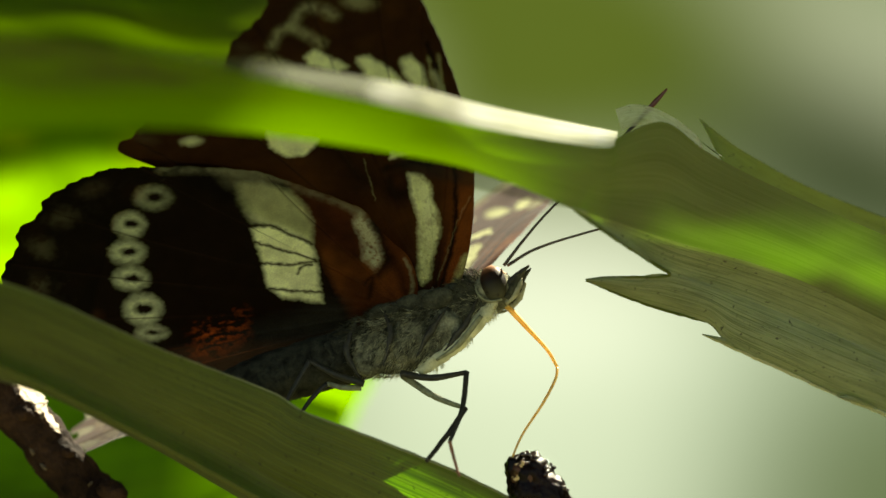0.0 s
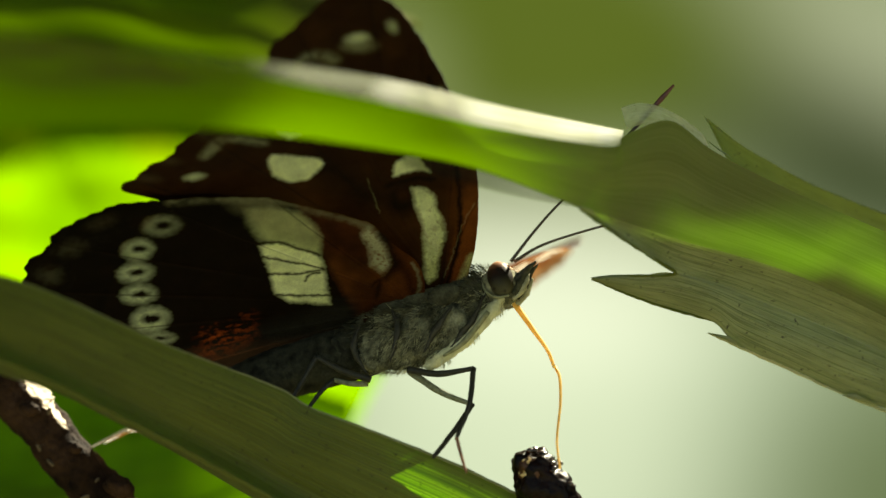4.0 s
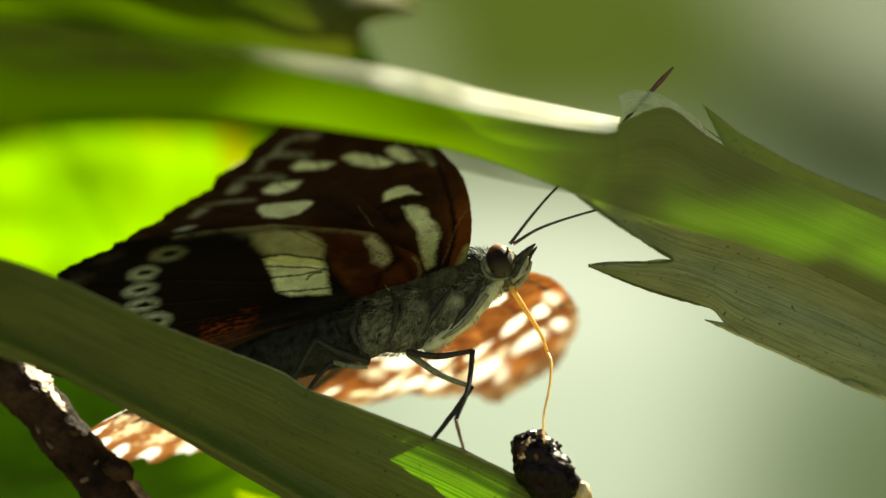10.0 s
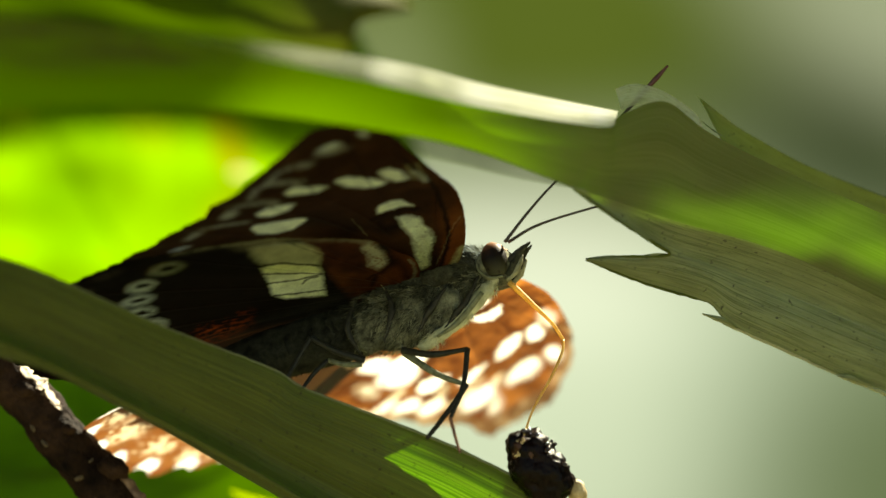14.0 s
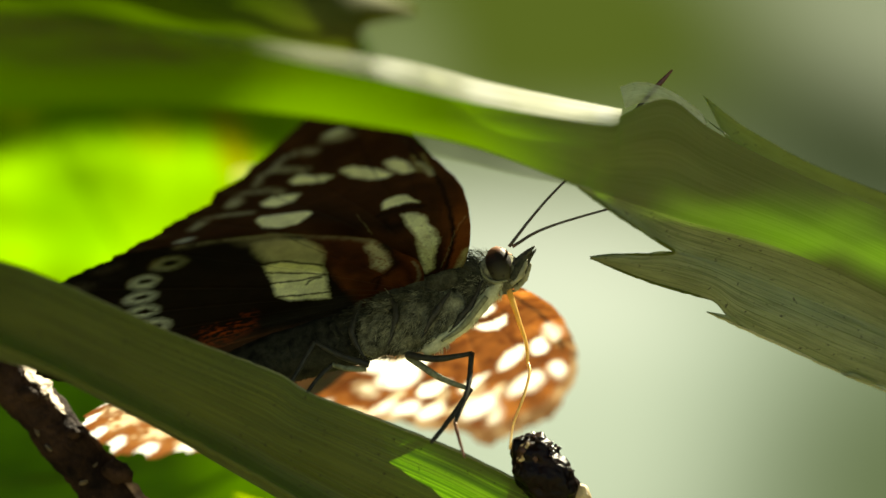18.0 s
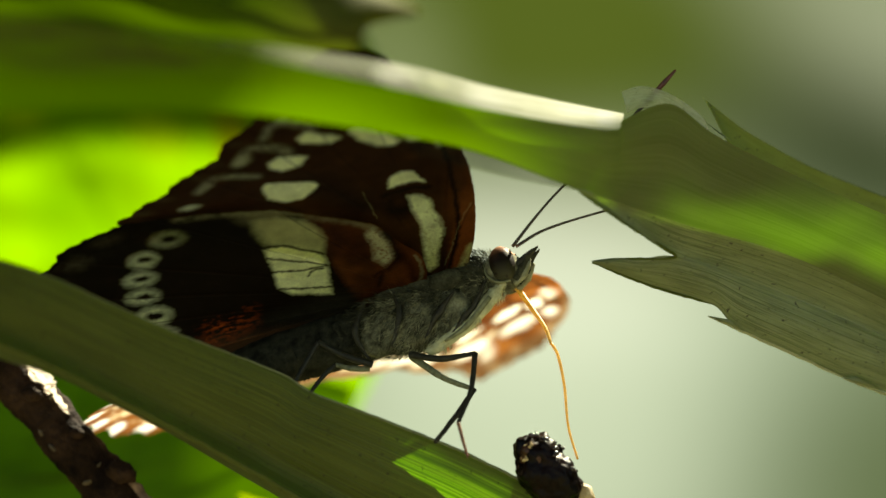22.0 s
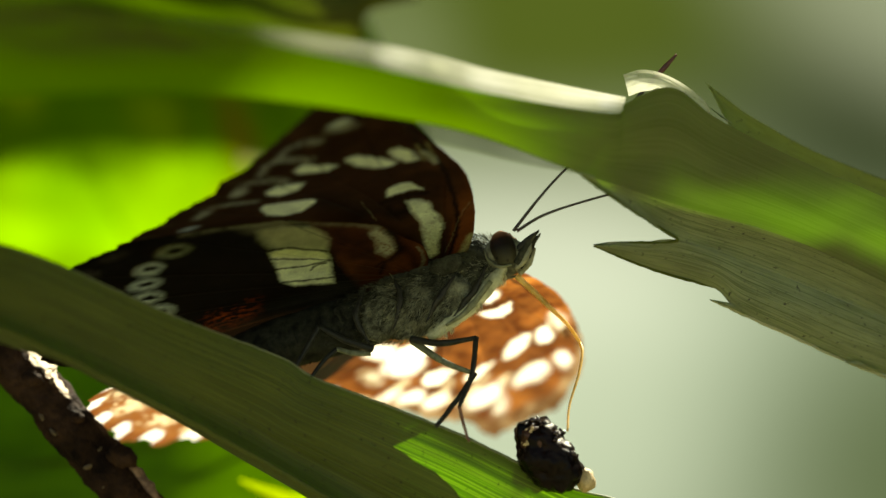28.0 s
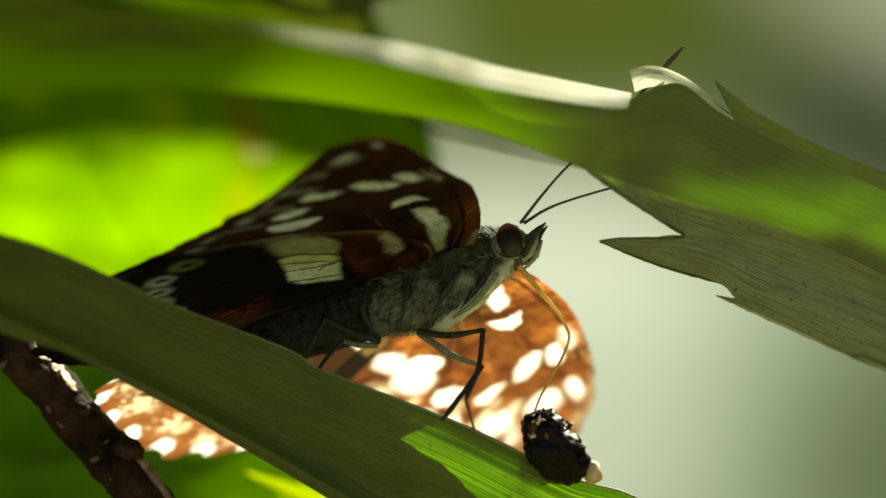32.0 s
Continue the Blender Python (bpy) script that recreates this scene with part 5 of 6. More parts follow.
def fur_part(name, parent, places, mat, label="", seed=2, width=0.035):
    """Short tapered hairs: rows of (centre, half sizes, count, length, lean)."""
    rng = np.random.RandomState(seed)
    verts, faces = [], []
    for centre, half, count, length, lean in places:
        n = rng.normal(size=(count, 3))
        n /= np.linalg.norm(n, axis=1)[:, None]
        root = np.array(centre) + n * np.array(half) * 0.97
        way = n * 0.55 + np.array(lean) + rng.normal(size=(count, 3)) * 0.22
        way /= np.linalg.norm(way, axis=1)[:, None]
        side = np.cross(way, rng.normal(size=(count, 3)))
        side /= np.linalg.norm(side, axis=1)[:, None]
        long = length * rng.uniform(0.5, 1.25, (count, 1))
        mid = root + way * long * 0.55 + side * 0.02
        end = root + way * long + np.array([0, 0, -0.08]) * long
        w = width * rng.uniform(0.6, 1.3, (count, 1))
        base = len(verts)
        pts = np.stack([root - side * w, root + side * w, mid + side * w * 0.7, mid - side * w * 0.7, end], 1)
        verts.extend((pts.reshape(-1, 3) * MM).tolist())
        for i in range(count):
            o = base + i * 5
            faces += [(o, o + 1, o + 2, o + 3), (o + 3, o + 2, o + 4)]
    me = bpy.data.meshes.new(name)
    me.from_pydata(verts, [], faces)
    me.materials.append(mat)
    ob = new(name, me)
    ob.parent = parent
    ob["kind"] = "stuff"
    if label:
        ob["label"] = label
    return ob


def butterfly():
    ob = thing("butterfly", "dark brown butterfly with cream spots feeding on the blade", "butterfly", BODY)
    # body
    lump("thorax", (-0.7, 0, -1.75), (4.3, 1.95, 2.3), M_BELLY, ob, "dark grey furry thorax", 0.26, 1.0, Euler((0, radians(6), 0)).to_matrix().to_4x4(), 5)
    for place, half, tilt in (((-2.96, -1.0, -2.17), (1.7, 1.05, 1.9), 24), ((-0.11, -1.05, -2.26), (1.6, 1.1, 2.0), 30), ((2.38, -0.8, -2.25), (1.3, 0.9, 1.7), 36), ((-5.23, -1.0, -1.67), (1.8, 0.95, 1.6), 10)):
        lump("thorax_plate", place, half, M_SHADED_TAIL if tilt == 10 else M_FUR, ob, "", 0.16, 1.6, Euler((0, radians(tilt), 0)).to_matrix().to_4x4(), 4)
    for place, half in (((2.47, -1.3, -0.1), (1.5, 0.55, 0.8)), ((0.52, -1.3, 0.12), (1.2, 0.55, 0.8)), ((-1.34, -1.5, 0.14), (1.3, 0.5, 0.6)), ((3.68, -0.9, 0.09), (0.9, 0.6, 0.8)), ((1.7, -1.0, 0.45), (1.2, 0.5, 0.7))):
        lump("wing_joint", place, half, M_BELLY, ob, "dark scaly wing joint", 0.12, 2.0, level=3)
    tube("abdomen", [(-3.5, 0, -1.7), (-7, 0, -1.5), (-11, 0, -1.4), (-14.5, 0, -1.4), (-17.5, 0, -1.5)], [1.9, 2.0, 1.9, 1.5, 0.4], M_SHADED_TAIL, ob, "grey banded abdomen, darkened for shade", 24, count=60, rough=0.12, scale=1.3)
    for k in range(4):
        x = -7.0 - 2.1 * k
        tube("abdomen_ring", [(x, -1.9 + 0.13 * k, -2.6), (x - 0.1, -2.03 + 0.14 * k, -1.6), (x, -1.7 + 0.13 * k, -0.6)], [0.05, 0.07, 0.04], M_SHADED_TAIL, ob, "", 6)
    lump("collar", (4.2, 0, -0.55), (1.7, 1.5, 1.75), M_BELLY, ob, "dark furry collar", 0.15, 1.2, Euler((0, radians(-12), 0)).to_matrix().to_4x4(), 4)
    head = lump("head", (6.45, 0, -0.25), (1.5, 1.35, 1.5), M_FUR, ob, "pale furry head", 0.1, 1.5, level=4)
    lump("crown_tuft", (0.55, -0.1, 1.22), (0.75, 1.05, 0.26), M_CAP, head, "tuft over the eyes, coloured pinkish as if sunlit", 0.12, 3.0, Euler((0, radians(35), 0)).to_matrix().to_4x4(), 3)
    for s in (-1, 1):
        lump("eye", (0.22, s * 0.85, 0.15), (0.94, 0.8, 1.38), M_EYE, head, "brown eye, orange crown partly painted sun gleam", level=4)
        tube("eye_rim", [(0.6, s * 1.1, -1.3), (-0.35, s * 1.2, -1.15), (-0.95, s * 1.15, -0.4), (-1.05, s * 1.0, 0.5)], [0.08, 0.11, 0.1, 0.04], M_PALE_LEG, head, "pale rim", 6)
        tube("palp", [(0.8, s * 0.45, -1.1), (1.5, s * 0.5, -0.5), (2.1, s * 0.4, 0.3), (2.9, s * 0.28, 0.85)], [0.34, 0.34, 0.22, 0.03], M_BELLY, head, "upturned pointed palp", 10, count=20, rough=0.08, scale=2.5)
        tube("palp_fringe", [(0.7, s * 0.5, -1.45), (1.6, s * 0.5, -0.85), (2.25, s * 0.42, 0.05)], [0.2, 0.24, 0.06], M_PALM, head, "pale fringe under the palp", 8, count=16, rough=0.1, scale=3.0)
        tube("palp_tip", [(1.1, s * 0.6, -0.15), (1.85, s * 0.5, 0.3), (2.95, s * 0.3, 0.92)], [0.24, 0.24, 0.04], M_LEG, head, "dark palp tip", 8, count=16, rough=0.06, scale=3.0)
    fur_part("fur", ob, [((-0.4, -0.2, -2.5), (4.2, 2.0, 1.75), 4600, 0.42, (-0.9, 0, -0.35)), ((4.4, 0, -0.95), (1.6, 1.5, 1.3), 1200, 0.45, (-0.55, 0, 0.0)),
                         ((6.2, 0, 0.1), (1.4, 1.1, 1.4), 500, 0.3, (-0.2, 0, 0.1)), ((5.6, 0, -1.0), (1.5, 1.1, 0.9), 900, 0.5, (-0.5, 0, -0.5)), ((5.4, 0, 1.0), (0.9, 0.8, 0.5), 260, 0.5, (-0.4, 0, 0.6))], M_HAIR, "fine grey hairs", width=0.017)
    # wisps of longer hair lying backwards over the flank, pale and dark
    rnd = random.Random(8)
    for mat, count, label in ((M_HAIR, 150, "long pale hairs in wisps"), (M_BELLY, 130, "long dark hairs in wisps")):
        wisps = []
        for k in range(count):
            d = Vector((rnd.uniform(-0.75, 0.95), -rnd.uniform(0.5, 1.0), rnd.uniform(-0.95, 0.75))).normalized()
            wisps.append(((-0.7 + d.x * 4.4, d.y * 2.15, -1.75 + d.z * 2.35), (0.22, 0.08, 0.22), 16, rnd.uniform(0.8, 1.5), (rnd.uniform(-1.6, -0.5), 0.0, rnd.uniform(-1.3, 0.1))))
        fur_part("flank_fur", ob, wisps, mat, label, 31 + count, 0.018)
    fur_part("joint_hairs", ob, [((2.47, -1.3, -0.1), (1.5, 0.55, 0.8), 500, 0.3, (-1.3, -0.2, 0.3)), ((0.52, -1.3, 0.12), (1.3, 0.55, 0.8), 500, 0.3, (-1.3, -0.2, 0.1)), ((-1.34, -1.5, 0.14), (1.4, 0.5, 0.6), 400, 0.4, (-1.3, -0.2, 0.1)), ((4.89, -0.4, 0.76), (1.0, 1.0, 0.9), 500, 0.5, (-1.1, 0, 0.6))], M_BELLY, "dense short hairs at the wing roots", 15, 0.016)
    fur_part("belly_fur", ob, [((-1.6, -0.2, -0.9), (4.9, 2.15, 1.7), 3200, 0.5, (-0.9, 0, 0.1)), ((4.1, 0, -0.1), (1.6, 1.55, 1.5), 1500, 0.6, (-0.6, 0, 0.2))], M_BELLY, "short flat hairs", 7)
    fur_part("abdomen_fur", ob, [((-9, 0, -1.5), (6.0, 1.8, 1.8), 1500, 0.4, (-0.9, 0, -0.1))], M_SHADED_TAIL, "short flat hairs, darkened for shade", 9)
    # dark pleats between the plates of the thorax
    for pts in ([(-1.11, -2.2, -0.11), (-1.05, -2.3, -1.95), (-2.16, -2.1, -4.1)], [(3.02, -1.9, -1.4), (1.58, -2.2, -2.81), (0.29, -2.0, -4.09)], [(5.38, -1.4, -1.12), (4.07, -1.6, -2.76), (1.55, -1.2, -4.45)], [(-3.41, -1.9, -0.11), (-4.44, -2.2, -2.11), (-4.04, -1.6, -4.26)]):
        tube("pleat", pts, [0.08, 0.27, 0.06], M_LEG, ob, "", 6, count=16, rough=0.12, scale=2.0)
    tube("breast_fringe", [(6.3, -0.5, -1.37), (4.73, -0.9, -2.73), (2.49, -1.0, -4.02), (-0.01, -1.0, -4.87)], [0.42, 0.55, 0.5, 0.32], M_BREAST, ob, "pale scaly breast", 10, count=30, rough=0.16, scale=1.8)
    fur_part("breast_hair", ob, [((5.52, -0.7, -2.03), (0.9, 0.5, 0.6), 350, 0.4, (-0.5, 0, -0.8)), ((3.44, -1.0, -3.44), (0.9, 0.5, 0.6), 350, 0.4, (-0.6, 0, -0.7)), ((1.05, -1.0, -4.51), (0.9, 0.5, 0.5), 350, 0.45, (-0.4, 0, -0.8))], M_BREAST, "soft pale breast hair", 19, 0.016)
    # folded forelegs against the breast
    tube("foreleg", [(5.4, -1.5, -2.42), (3.25, -1.6, -4.05), (1.52, -1.5, -4.59)], [0.18, 0.24, 0.1], M_PALE_LEG, ob, "short folded pale foreleg", 8)
    # legs
    def leg(label, femur, tibia, tarsus, mats=(M_LEG, M_LEG, M_TARSUS), thick=1.0):
        top = tube("leg", femur, [0.26 * thick, 0.24 * thick, 0.17 * thick], mats[0], ob, label, 10, count=20, rough=0.03, scale=3.0)
        tube("tibia", tibia, [0.2 * thick, 0.19 * thick, 0.15 * thick], mats[1], top, "", 10, count=20, rough=0.03, scale=3.0)
        if tarsus:
            tube("tarsus", tarsus, [0.13 * thick, 0.12 * thick, 0.08 * thick], mats[2], top, "reddish jointed foot", 8, count=16, rough=0.03, scale=4.0)
    leg("dark slender walking leg", [(-1.18, -1.2, -4.64), (0.94, -1.7, -5.85), (3.5, -2.0, -6.39)], [(3.5, -2.0, -6.39), (2.77, -3.03, -9.34), (1.55, -4.06, -11.8)], [(1.55, -4.06, -11.8), (1.57, -4.06, -13.33), (1.64, -4.06, -14.51)])
    leg("dark slender walking leg with a pale underside", [(-1.25, -0.6, -4.57), (0.67, -0.9, -6.94), (2.55, -1.0, -8.51)], [(2.63, -1.0, -8.54), (1.38, -2.33, -10.4), (-0.36, -4.12, -12.7)], None, (M_PALE_LEG, M_LEG, M_TARSUS))
    leg("dark slender hind leg", [(-3.94, -1.5, -4.61), (-5.67, -2.0, -3.5), (-7.16, -2.3, -2.03)], [(-7.16, -2.3, -2.03), (-8.39, -2.3, -3.27), (-9.87, -2.2, -4.74)], None, (M_LEG, M_LEG, M_TARSUS))
    leg("pale-shaded hind leg", [(-4.3, -1.0, -4.62), (-5.53, -1.2, -4.28), (-6.55, -1.3, -3.66)], [(-6.55, -1.3, -3.66), (-7.73, -1.5, -4.4), (-9.02, -1.6, -5.48)], None, (M_PALE_LEG, M_LEG, M_TARSUS), 0.85)
    # feelers
    tube("antenna", [(7.65, -0.5, 1.13), (9.9, -0.6, 2.79), (12.2, -0.8, 4.17), (16.82, -1.2, 6.48), (20.21, -1.4, 8.52)], [0.13, 0.095, 0.09, 0.1, 0.17], M_ANTENNA, ob, "thin dark feeler", 8, count=50)
    tube("antenna_club", [(20.11, -1.4, 8.46), (21.33, -1.5, 9.18), (22.24, -1.5, 9.76)], [0.15, 0.2, 0.08], M_CLUB, ob, "dark red club", 8, count=16)
    tube("antenna", [(7.72, 0.4, 1.43), (10.04, 0.5, 2.02), (13.84, 0.7, 2.1), (19.67, 1.0, 1.85), (24.24, 1.2, 1.58)], [0.13, 0.095, 0.09, 0.1, 0.14], M_ANTENNA, ob, "thin dark feeler", 8, count=50)
    # wings
    wings = []
    for s, side in ((-1, "near"), (1, "far")):
        f = wing_part("forewing", FORE_EDGE if s < 0 else FAR_FORE_EDGE, (2.4, 0.5), paint_fore, s, ob, 0.32, fore_camber, (0.3, 0.72, 0.012, 95.0), (0.1, 0.2, 0.3, 0.38, 0.45, 0.52, 0.6, 0.68), "brown forewing with rows of cream spots")
        h = wing_part("hindwing", HIND_EDGE if s < 0 else FAR_HIND_EDGE, (0.3, 0.1), paint_hind, s, ob, 0.0, hind_camber, (0.36, 0.86, 0.008 if s < 0 else 0.017, 120.0), (0.22, 0.34, 0.45, 0.52, 0.585, 0.65, 0.72), "dark hindwing with a cream band and eyespots")
        wings.append((s, f, h))
    # tongue in two stiff lengths
    upper = tube("tongue_upper", [(-0.1, 0, -1.1), (0, 0, 0), (0.12, 0, 2.0), (0.22, 0, 4.0), (0, 0, 5.4)], [0.22, 0.21, 0.17, 0.13, 0.11], M_TONGUE, ob, "amber upper half of the tongue", 8, count=24)
    lower = tube("tongue_lower", [(0, 0, 0), (0.3, 0, 1.0), (0.25, 0, 3.2), (-0.12, 0, 6.0), (0, 0, 8.4)], [0.11, 0.1, 0.085, 0.08], M_TONGUE, ob, "amber lower half of the tongue", 8, count=36)
    return ob, wings, upper, lower


BUTTERFLY, WINGS, TONGUE_UP, TONGUE_LOW = butterfly()


# ---- what moves ----
def reach(x, y, z, u, v, w):
    """A length of tongue from one place towards another, in the butterfly's millimetres."""
    way = Vector((u - x, v - y, w - z)).normalized()
    bow = (Vector((1, 0, 0)) - way * way.x).normalized()
    m = Matrix((bow, way.cross(bow), way)).transposed().to_4x4()
    return Matrix.Translation(Vector((x, y, z)) * MM) @ m


def motions():
    # seconds, how far the wings are raised, how far the forewings are drawn forward
    beat = [
        (0.0, 36.3, 8.1), (0.5, 65.4, 9.5), (1.0, 34.7, 8.0), (1.5, 38.0, 8.1), (2.0, 49.5, 8.7), (2.5, 34.6, 8.0),
        (3.0, 19.3, 6.3), (3.5, 23.9, 6.8), (5.5, 15.2, 3.8), (6.0, 15.4, 4.0), (6.5, 15.4, 4.0), (7.0, 11.9, 2.3),
        (7.5, 13.8, 3.2), (8.0, 11.5, 2.1), (8.5, 12.1, 2.4), (9.0, 10.4, 1.6), (9.5, 10.0, 1.4), (10.0, 7.2, 0.8),
        (10.5, 11.4, 2.0), (11.0, 8.1, 1.0), (11.5, 10.0, 1.4), (12.0, 5.3, 0.3), (12.5, 6.7, 0.6), (13.0, 3.3, -0.2),
        (13.5, 11.5, 2.1), (14.0, 2.2, -0.7), (14.5, 6.0, 0.4), (16.5, 6.2, 0.5), (17.0, 3.7, -0.1), (17.5, 12.1, 2.4),
        (18.0, 5.1, 0.2), (18.5, 3.0, -0.3), (19.0, 5.1, 0.2), (19.5, -0.5, -1.5), (20.0, 2.6, -0.5), (20.5, 1.0, -1.2),
        (21.0, 6.3, 0.5), (21.5, 5.6, 0.4), (22.0, 12.6, 2.6), (22.5, 5.3, 0.3), (23.0, 3.1, -0.3), (23.5, 4.7, 0.1),
        (24.0, 4.3, 0.1), (24.5, 9.3, 1.2), (25.0, 0.8, -1.3), (25.5, 7.6, 0.9), (27.5, -0.7, -1.6), (28.0, 4.1, -0.0),
        (28.5, -1.0, -1.7), (29.0, 3.5, -0.1), (29.5, -0.2, -1.5), (30.0, 1.3, -1.1), (30.5, 2.8, -0.4), (31.0, 1.1, -1.2),
        (31.5, 1.3, -1.1), (32.0, -2.4, -2.0),
    ]
    def shift(t):
        """The far pair is lifted and tilted to fit the camera's view, easing off after 14.5 s."""
        return min(1.0, max(0.0, (t - 14.5) / 3.0))

    for s, f, h in WINGS:
        root = Matrix.Translation((2.4 * MM, s * 0.5 * MM, 0))
        hind, fore = [], []
        for t, a, b in beat:
            k = shift(t)
            lifted = 1.8 * min(1.0, max(0.0, (a - 11.0) / 6.0)) * min(1.0, max(0.0, (34.0 - a) / 8.0))
            up, low, turn, tilt = (a + lifted, a, b, 2.2 * min(1.0, max(0.0, (16.0 - a) / 6.0))) if s < 0 else (a + 4.4 - 4.2 * k - 0.5 * max(0.0, a - 37.0), a + 1.2 - 1.0 * k, b * (1 - 0.65 * k) - 1.3 * k, 5.0 * k - 5.0)
            up += 2.4 if t == 22.0 and s > 0 else 0.0
            hind.append((t, pose(0, s * HINGE * MM, 0, s * low, tilt * 0.6 if s > 0 else 0.0)))
            fore.append((t, pose(0, s * HINGE * MM, 0, s * up) @ root @ pose(0, 0, 0, 0, tilt, -s * turn) @ root.inverted()))
        walk(h, hind)
        walk(f, fore)
    walk(TONGUE_UP, [
        (0.0, reach(7.17, 0.46, -1.81, 9.25, 1.50, -6.68)),
        (0.5, reach(7.23, 0.44, -1.75, 10.41, 2.65, -5.51)),
        (1.0, reach(6.81, 0.42, -1.87, 7.14, 1.18, -7.21)),
        (2.0, reach(6.79, 0.35, -1.72, 8.05, 1.39, -6.86)),
        (3.0, reach(7.13, 0.55, -1.94, 8.29, 0.65, -7.22)),
        (6.0, reach(7.11, 0.52, -1.88, 9.60, 0.60, -6.67)),
        (7.0, reach(7.22, 0.91, -2.47, 8.92, -0.39, -7.43)),
        (8.0, reach(7.59, 0.97, -2.38, 10.63, -0.73, -6.50)),
        (9.0, reach(7.23, 0.38, -1.61, 10.89, 1.43, -5.44)),
        (10.0, reach(6.86, 0.43, -1.83, 8.13, 0.92, -7.06)),
        (11.0, reach(7.09, 0.48, -1.78, 8.34, 0.35, -7.04)),
        (12.0, reach(7.04, 0.45, -1.83, 9.40, 1.41, -6.60)),
        (13.0, reach(7.22, 0.51, -1.92, 8.91, 2.80, -6.51)),
        (14.0, reach(7.27, 0.45, -1.75, 9.66, 1.57, -6.46)),
        (17.0, reach(7.11, 0.51, -1.96, 10.85, 1.93, -5.60)),
        (18.0, reach(6.73, 0.49, -1.97, 6.80, 0.35, -7.37)),
        (19.0, reach(6.98, 0.49, -1.86, 8.39, 0.57, -7.07)),
        (20.0, reach(7.20, 0.45, -1.79, 10.56, 1.84, -5.78)),
        (21.0, reach(7.57, 0.72, -2.26, 10.11, 3.00, -6.45)),
        (22.0, reach(7.16, 0.59, -1.78, 8.66, -0.65, -6.81)),
        (23.0, reach(7.25, 0.64, -2.09, 9.69, 0.62, -6.90)),
        (24.0, reach(7.57, 1.01, -2.66, 7.78, -0.02, -7.96)),
        (25.0, reach(7.09, 0.56, -2.09, 8.50, 2.26, -7.02)),
        (28.0, reach(7.46, 0.87, -2.65, 9.69, 3.15, -7.00)),
        (29.0, reach(7.07, 0.60, -2.04, 9.86, 0.38, -6.66)),
        (30.0, reach(7.09, 0.64, -2.23, 8.75, 1.16, -7.34)),
        (31.0, reach(7.12, 0.54, -2.03, 9.74, 2.05, -6.50)),
        (32.0, reach(6.84, 0.48, -2.01, 8.56, 2.77, -6.59)),
    ])
    walk(TONGUE_LOW, [
        (0.0, reach(9.25, 1.50, -6.68, 4.89, -0.79, -13.22)),
        (0.5, reach(10.41, 2.65, -5.51, 4.32, 3.97, -11.21)),
        (1.0, reach(7.14, 1.18, -7.21, 4.78, -1.98, -14.19)),
        (2.0, reach(8.05, 1.39, -6.86, 4.83, -1.32, -13.78)),
        (3.0, reach(8.29, 0.65, -7.22, 7.56, -1.75, -14.86)),
        (6.0, reach(9.60, 0.60, -6.67, 7.51, 0.10, -14.63)),
        (7.0, reach(8.92, -0.39, -7.43, 7.96, -1.77, -15.41)),
        (8.0, reach(10.63, -0.73, -6.50, 7.58, -0.82, -14.23)),
        (9.0, reach(10.89, 1.43, -5.44, 5.97, 1.41, -12.20)),
        (10.0, reach(8.13, 0.92, -7.06, 7.00, -2.13, -14.34)),
        (11.0, reach(8.34, 0.35, -7.04, 6.15, -2.35, -14.30)),
        (12.0, reach(9.40, 1.41, -6.60, 7.51, -0.78, -14.16)),
        (13.0, reach(8.91, 2.80, -6.51, 5.05, 0.01, -13.09)),
        (14.0, reach(9.66, 1.57, -6.46, 5.69, -0.55, -13.30)),
        (17.0, reach(10.85, 1.93, -5.60, 4.42, 2.61, -10.96)),
        (18.0, reach(6.80, 0.35, -7.37, 4.86, -3.17, -14.25)),
        (19.0, reach(8.39, 0.57, -7.07, 6.18, -2.97, -13.86)),
        (20.0, reach(10.56, 1.84, -5.78, 5.79, 0.82, -12.49)),
        (21.0, reach(10.11, 3.00, -6.45, 6.57, 0.07, -13.10)),
        (22.0, reach(8.66, -0.65, -6.81, 8.06, 1.94, -14.78)),
        (23.0, reach(9.69, 0.62, -6.90, 8.15, 1.41, -15.05)),
        (24.0, reach(7.78, -0.02, -7.96, 7.85, -2.56, -15.55)),
        (25.0, reach(8.50, 2.26, -7.02, 8.19, 1.18, -15.11)),
        (28.0, reach(9.69, 3.15, -7.00, 8.00, -0.10, -14.08)),
        (29.0, reach(9.86, 0.38, -6.66, 8.23, -1.54, -14.37)),
        (30.0, reach(8.75, 1.16, -7.34, 5.65, -2.37, -13.83)),
        (31.0, reach(9.74, 2.05, -6.50, 6.12, -0.13, -13.48)),
        (32.0, reach(8.56, 2.77, -6.59, 5.15, -0.34, -13.21)),
    ])
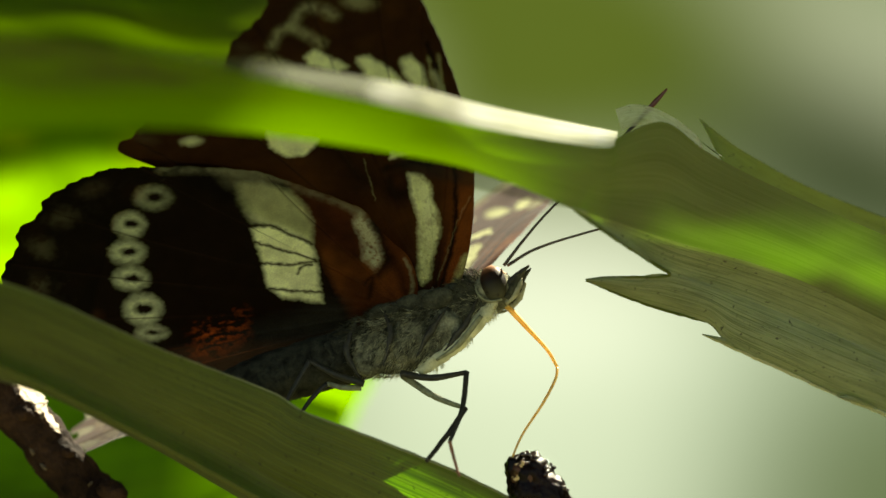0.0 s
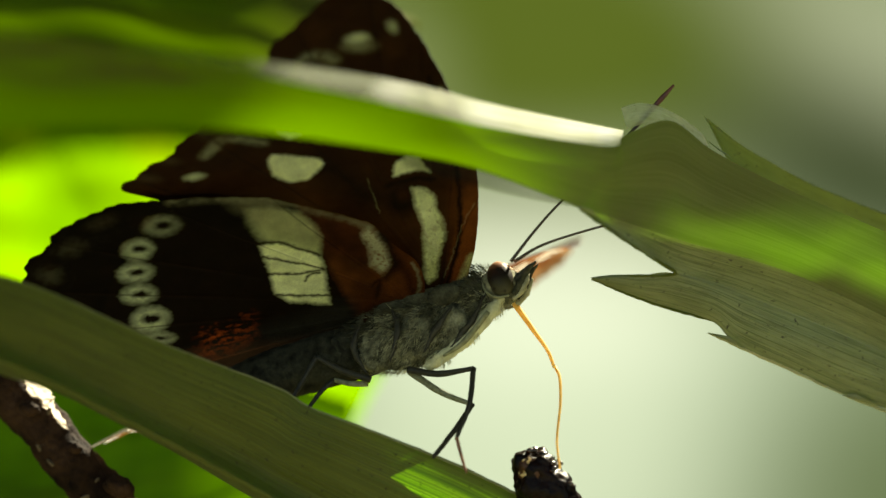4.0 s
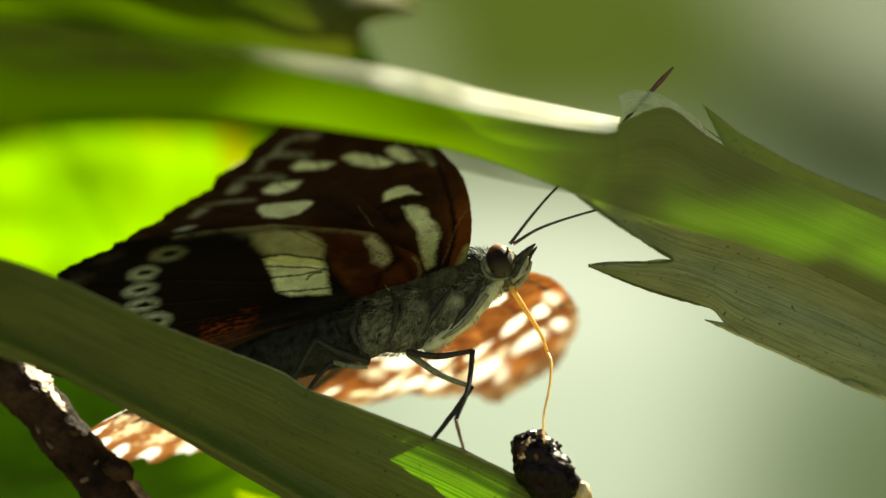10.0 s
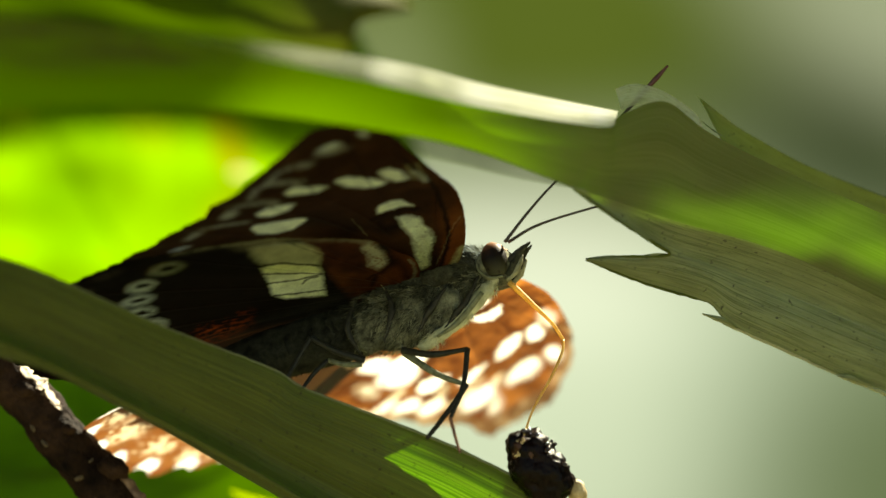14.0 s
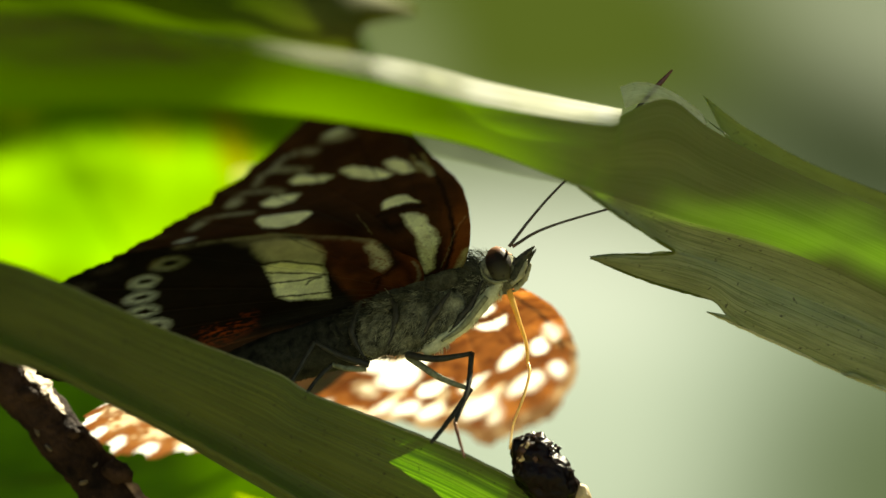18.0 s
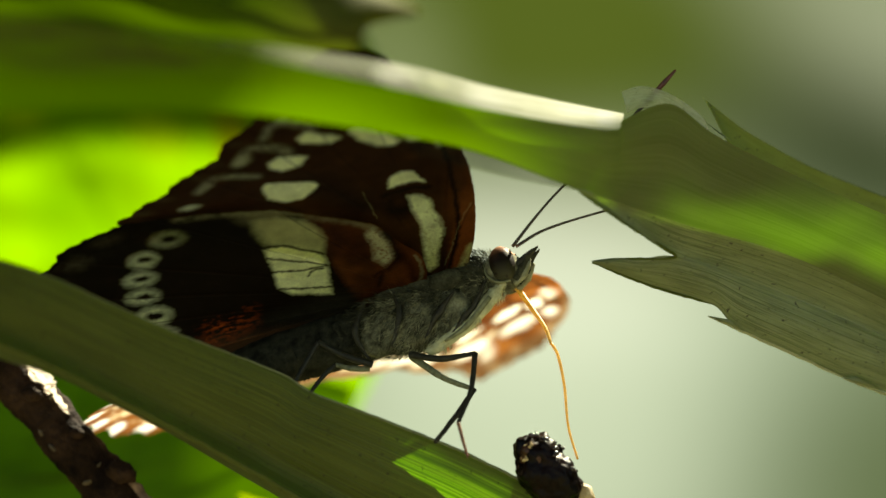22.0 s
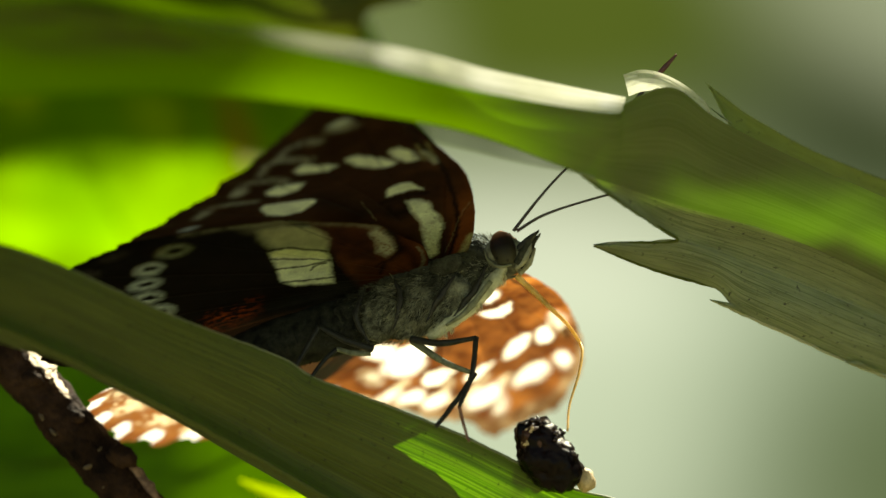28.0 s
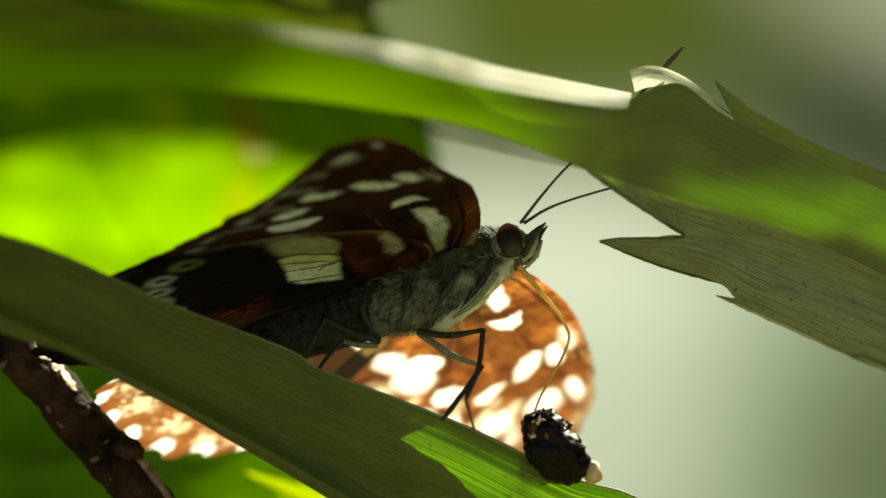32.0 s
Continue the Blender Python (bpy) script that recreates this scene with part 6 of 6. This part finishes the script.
    walk(TORN, [
        (0.0, pose(0.00024, 0, LIFT + 0.00043)),
        (0.5, pose(0.00012, 0, LIFT + 0.00031)),
        (1.0, pose(0.00018, 0, LIFT + 0.00036)),
        (1.5, pose(0.00012, 0, LIFT + 0.00036)),
        (2.0, pose(0.00018, 0, LIFT + 0.00055)),
        (2.5, pose(0.00012, 0, LIFT + 0.00037)),
        (3.0, pose(0.00018, 0, LIFT + 0.00030)),
        (3.5, pose(0.00018, 0, LIFT + 0.00030)),
        (5.5, pose(-0.00000, 0, LIFT + -0.00006)),
        (6.0, pose(0.00018, 0, LIFT + 0.00024)),
        (6.5, pose(0.00012, 0, LIFT + 0.00012)),
        (7.0, pose(0.00012, 0, LIFT + 0.00024)),
        (7.5, pose(0.00006, 0, LIFT + 0.00012)),
        (8.0, pose(0.00018, 0, LIFT + 0.00018)),
        (8.5, pose(0.00012, 0, LIFT + 0.00018)),
        (9.0, pose(0.00000, 0, LIFT + -0.00000)),
        (9.5, pose(0.00006, 0, LIFT + 0.00012)),
        (10.0, pose(0.00000, 0, LIFT + -0.00006)),
        (10.5, pose(0.00006, 0, LIFT + 0.00018)),
        (11.0, pose(0.00006, 0, LIFT + 0.00030)),
        (11.5, pose(0.00006, 0, LIFT + 0.00024)),
        (12.0, pose(0.00024, 0, LIFT + 0.00031)),
        (12.5, pose(0.00024, 0, LIFT + 0.00018)),
        (13.0, pose(0.00024, 0, LIFT + 0.00030)),
        (13.5, pose(0.00024, 0, LIFT + 0.00024)),
        (14.0, pose(0.00018, 0, LIFT + 0.00024)),
        (14.5, pose(0.00024, 0, LIFT + 0.00037)),
        (16.5, pose(0.00006, 0, LIFT + 0.00006)),
        (17.0, pose(0.00024, 0, LIFT + 0.00018)),
        (17.5, pose(-0.00000, 0, LIFT + 0.00018)),
        (18.0, pose(0.00018, 0, LIFT + 0.00068)),
        (18.5, pose(0.00030, 0, LIFT + 0.00055)),
        (19.0, pose(0.00012, 0, LIFT + 0.00031)),
        (19.5, pose(0.00006, 0, LIFT + 0.00030)),
        (20.0, pose(0.00006, 0, LIFT + 0.00031)),
        (20.5, pose(0.00012, 0, LIFT + 0.00036)),
        (21.0, pose(0.00012, 0, LIFT + 0.00049)),
        (21.5, pose(0.00000, 0, LIFT + 0.00018)),
        (22.0, pose(0.00006, 0, LIFT + 0.00037)),
        (22.5, pose(0.00012, 0, LIFT + 0.00049)),
        (23.0, pose(0.00000, 0, LIFT + 0.00037)),
        (23.5, pose(0.00012, 0, LIFT + 0.00043)),
        (24.0, pose(-0.00000, 0, LIFT + 0.00055)),
        (24.5, pose(0.00012, 0, LIFT + 0.00049)),
        (25.0, pose(0.00006, 0, LIFT + 0.00049)),
        (25.5, pose(0.00006, 0, LIFT + 0.00043)),
        (27.5, pose(0.00012, 0, LIFT + 0.00043)),
        (28.0, pose(0.00012, 0, LIFT + 0.00043)),
        (28.5, pose(0.00006, 0, LIFT + 0.00037)),
        (29.0, pose(0.00006, 0, LIFT + 0.00036)),
        (29.5, pose(0.00006, 0, LIFT + 0.00043)),
        (30.0, pose(0.00000, 0, LIFT + 0.00030)),
        (30.5, pose(0.00018, 0, LIFT + 0.00037)),
        (31.0, pose(0.00006, 0, LIFT + 0.00043)),
        (31.5, pose(0.00012, 0, LIFT + 0.00030)),
        (32.0, pose(0.00006, 0, LIFT + 0.00018)),
    ])
    # an added shade leaf is keyed so its shade passes from the curled edge to the head
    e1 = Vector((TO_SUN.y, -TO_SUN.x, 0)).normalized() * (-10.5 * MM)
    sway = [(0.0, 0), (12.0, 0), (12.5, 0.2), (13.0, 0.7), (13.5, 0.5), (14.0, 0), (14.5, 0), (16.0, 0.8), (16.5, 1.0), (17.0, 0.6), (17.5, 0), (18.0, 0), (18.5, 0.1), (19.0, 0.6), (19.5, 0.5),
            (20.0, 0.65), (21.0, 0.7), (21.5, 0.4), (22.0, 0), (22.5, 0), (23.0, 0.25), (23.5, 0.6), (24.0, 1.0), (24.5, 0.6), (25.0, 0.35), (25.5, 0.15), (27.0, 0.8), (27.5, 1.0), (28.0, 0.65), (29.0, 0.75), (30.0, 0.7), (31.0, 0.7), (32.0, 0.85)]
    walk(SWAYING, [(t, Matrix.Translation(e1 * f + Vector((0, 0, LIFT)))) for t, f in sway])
    # another is keyed downwards to dim the top of the broad leaf
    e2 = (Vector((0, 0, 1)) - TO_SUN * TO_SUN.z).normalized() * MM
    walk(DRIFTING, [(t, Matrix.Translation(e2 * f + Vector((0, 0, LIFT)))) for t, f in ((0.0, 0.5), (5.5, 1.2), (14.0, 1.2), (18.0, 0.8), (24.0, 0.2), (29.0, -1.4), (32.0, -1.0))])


motions()
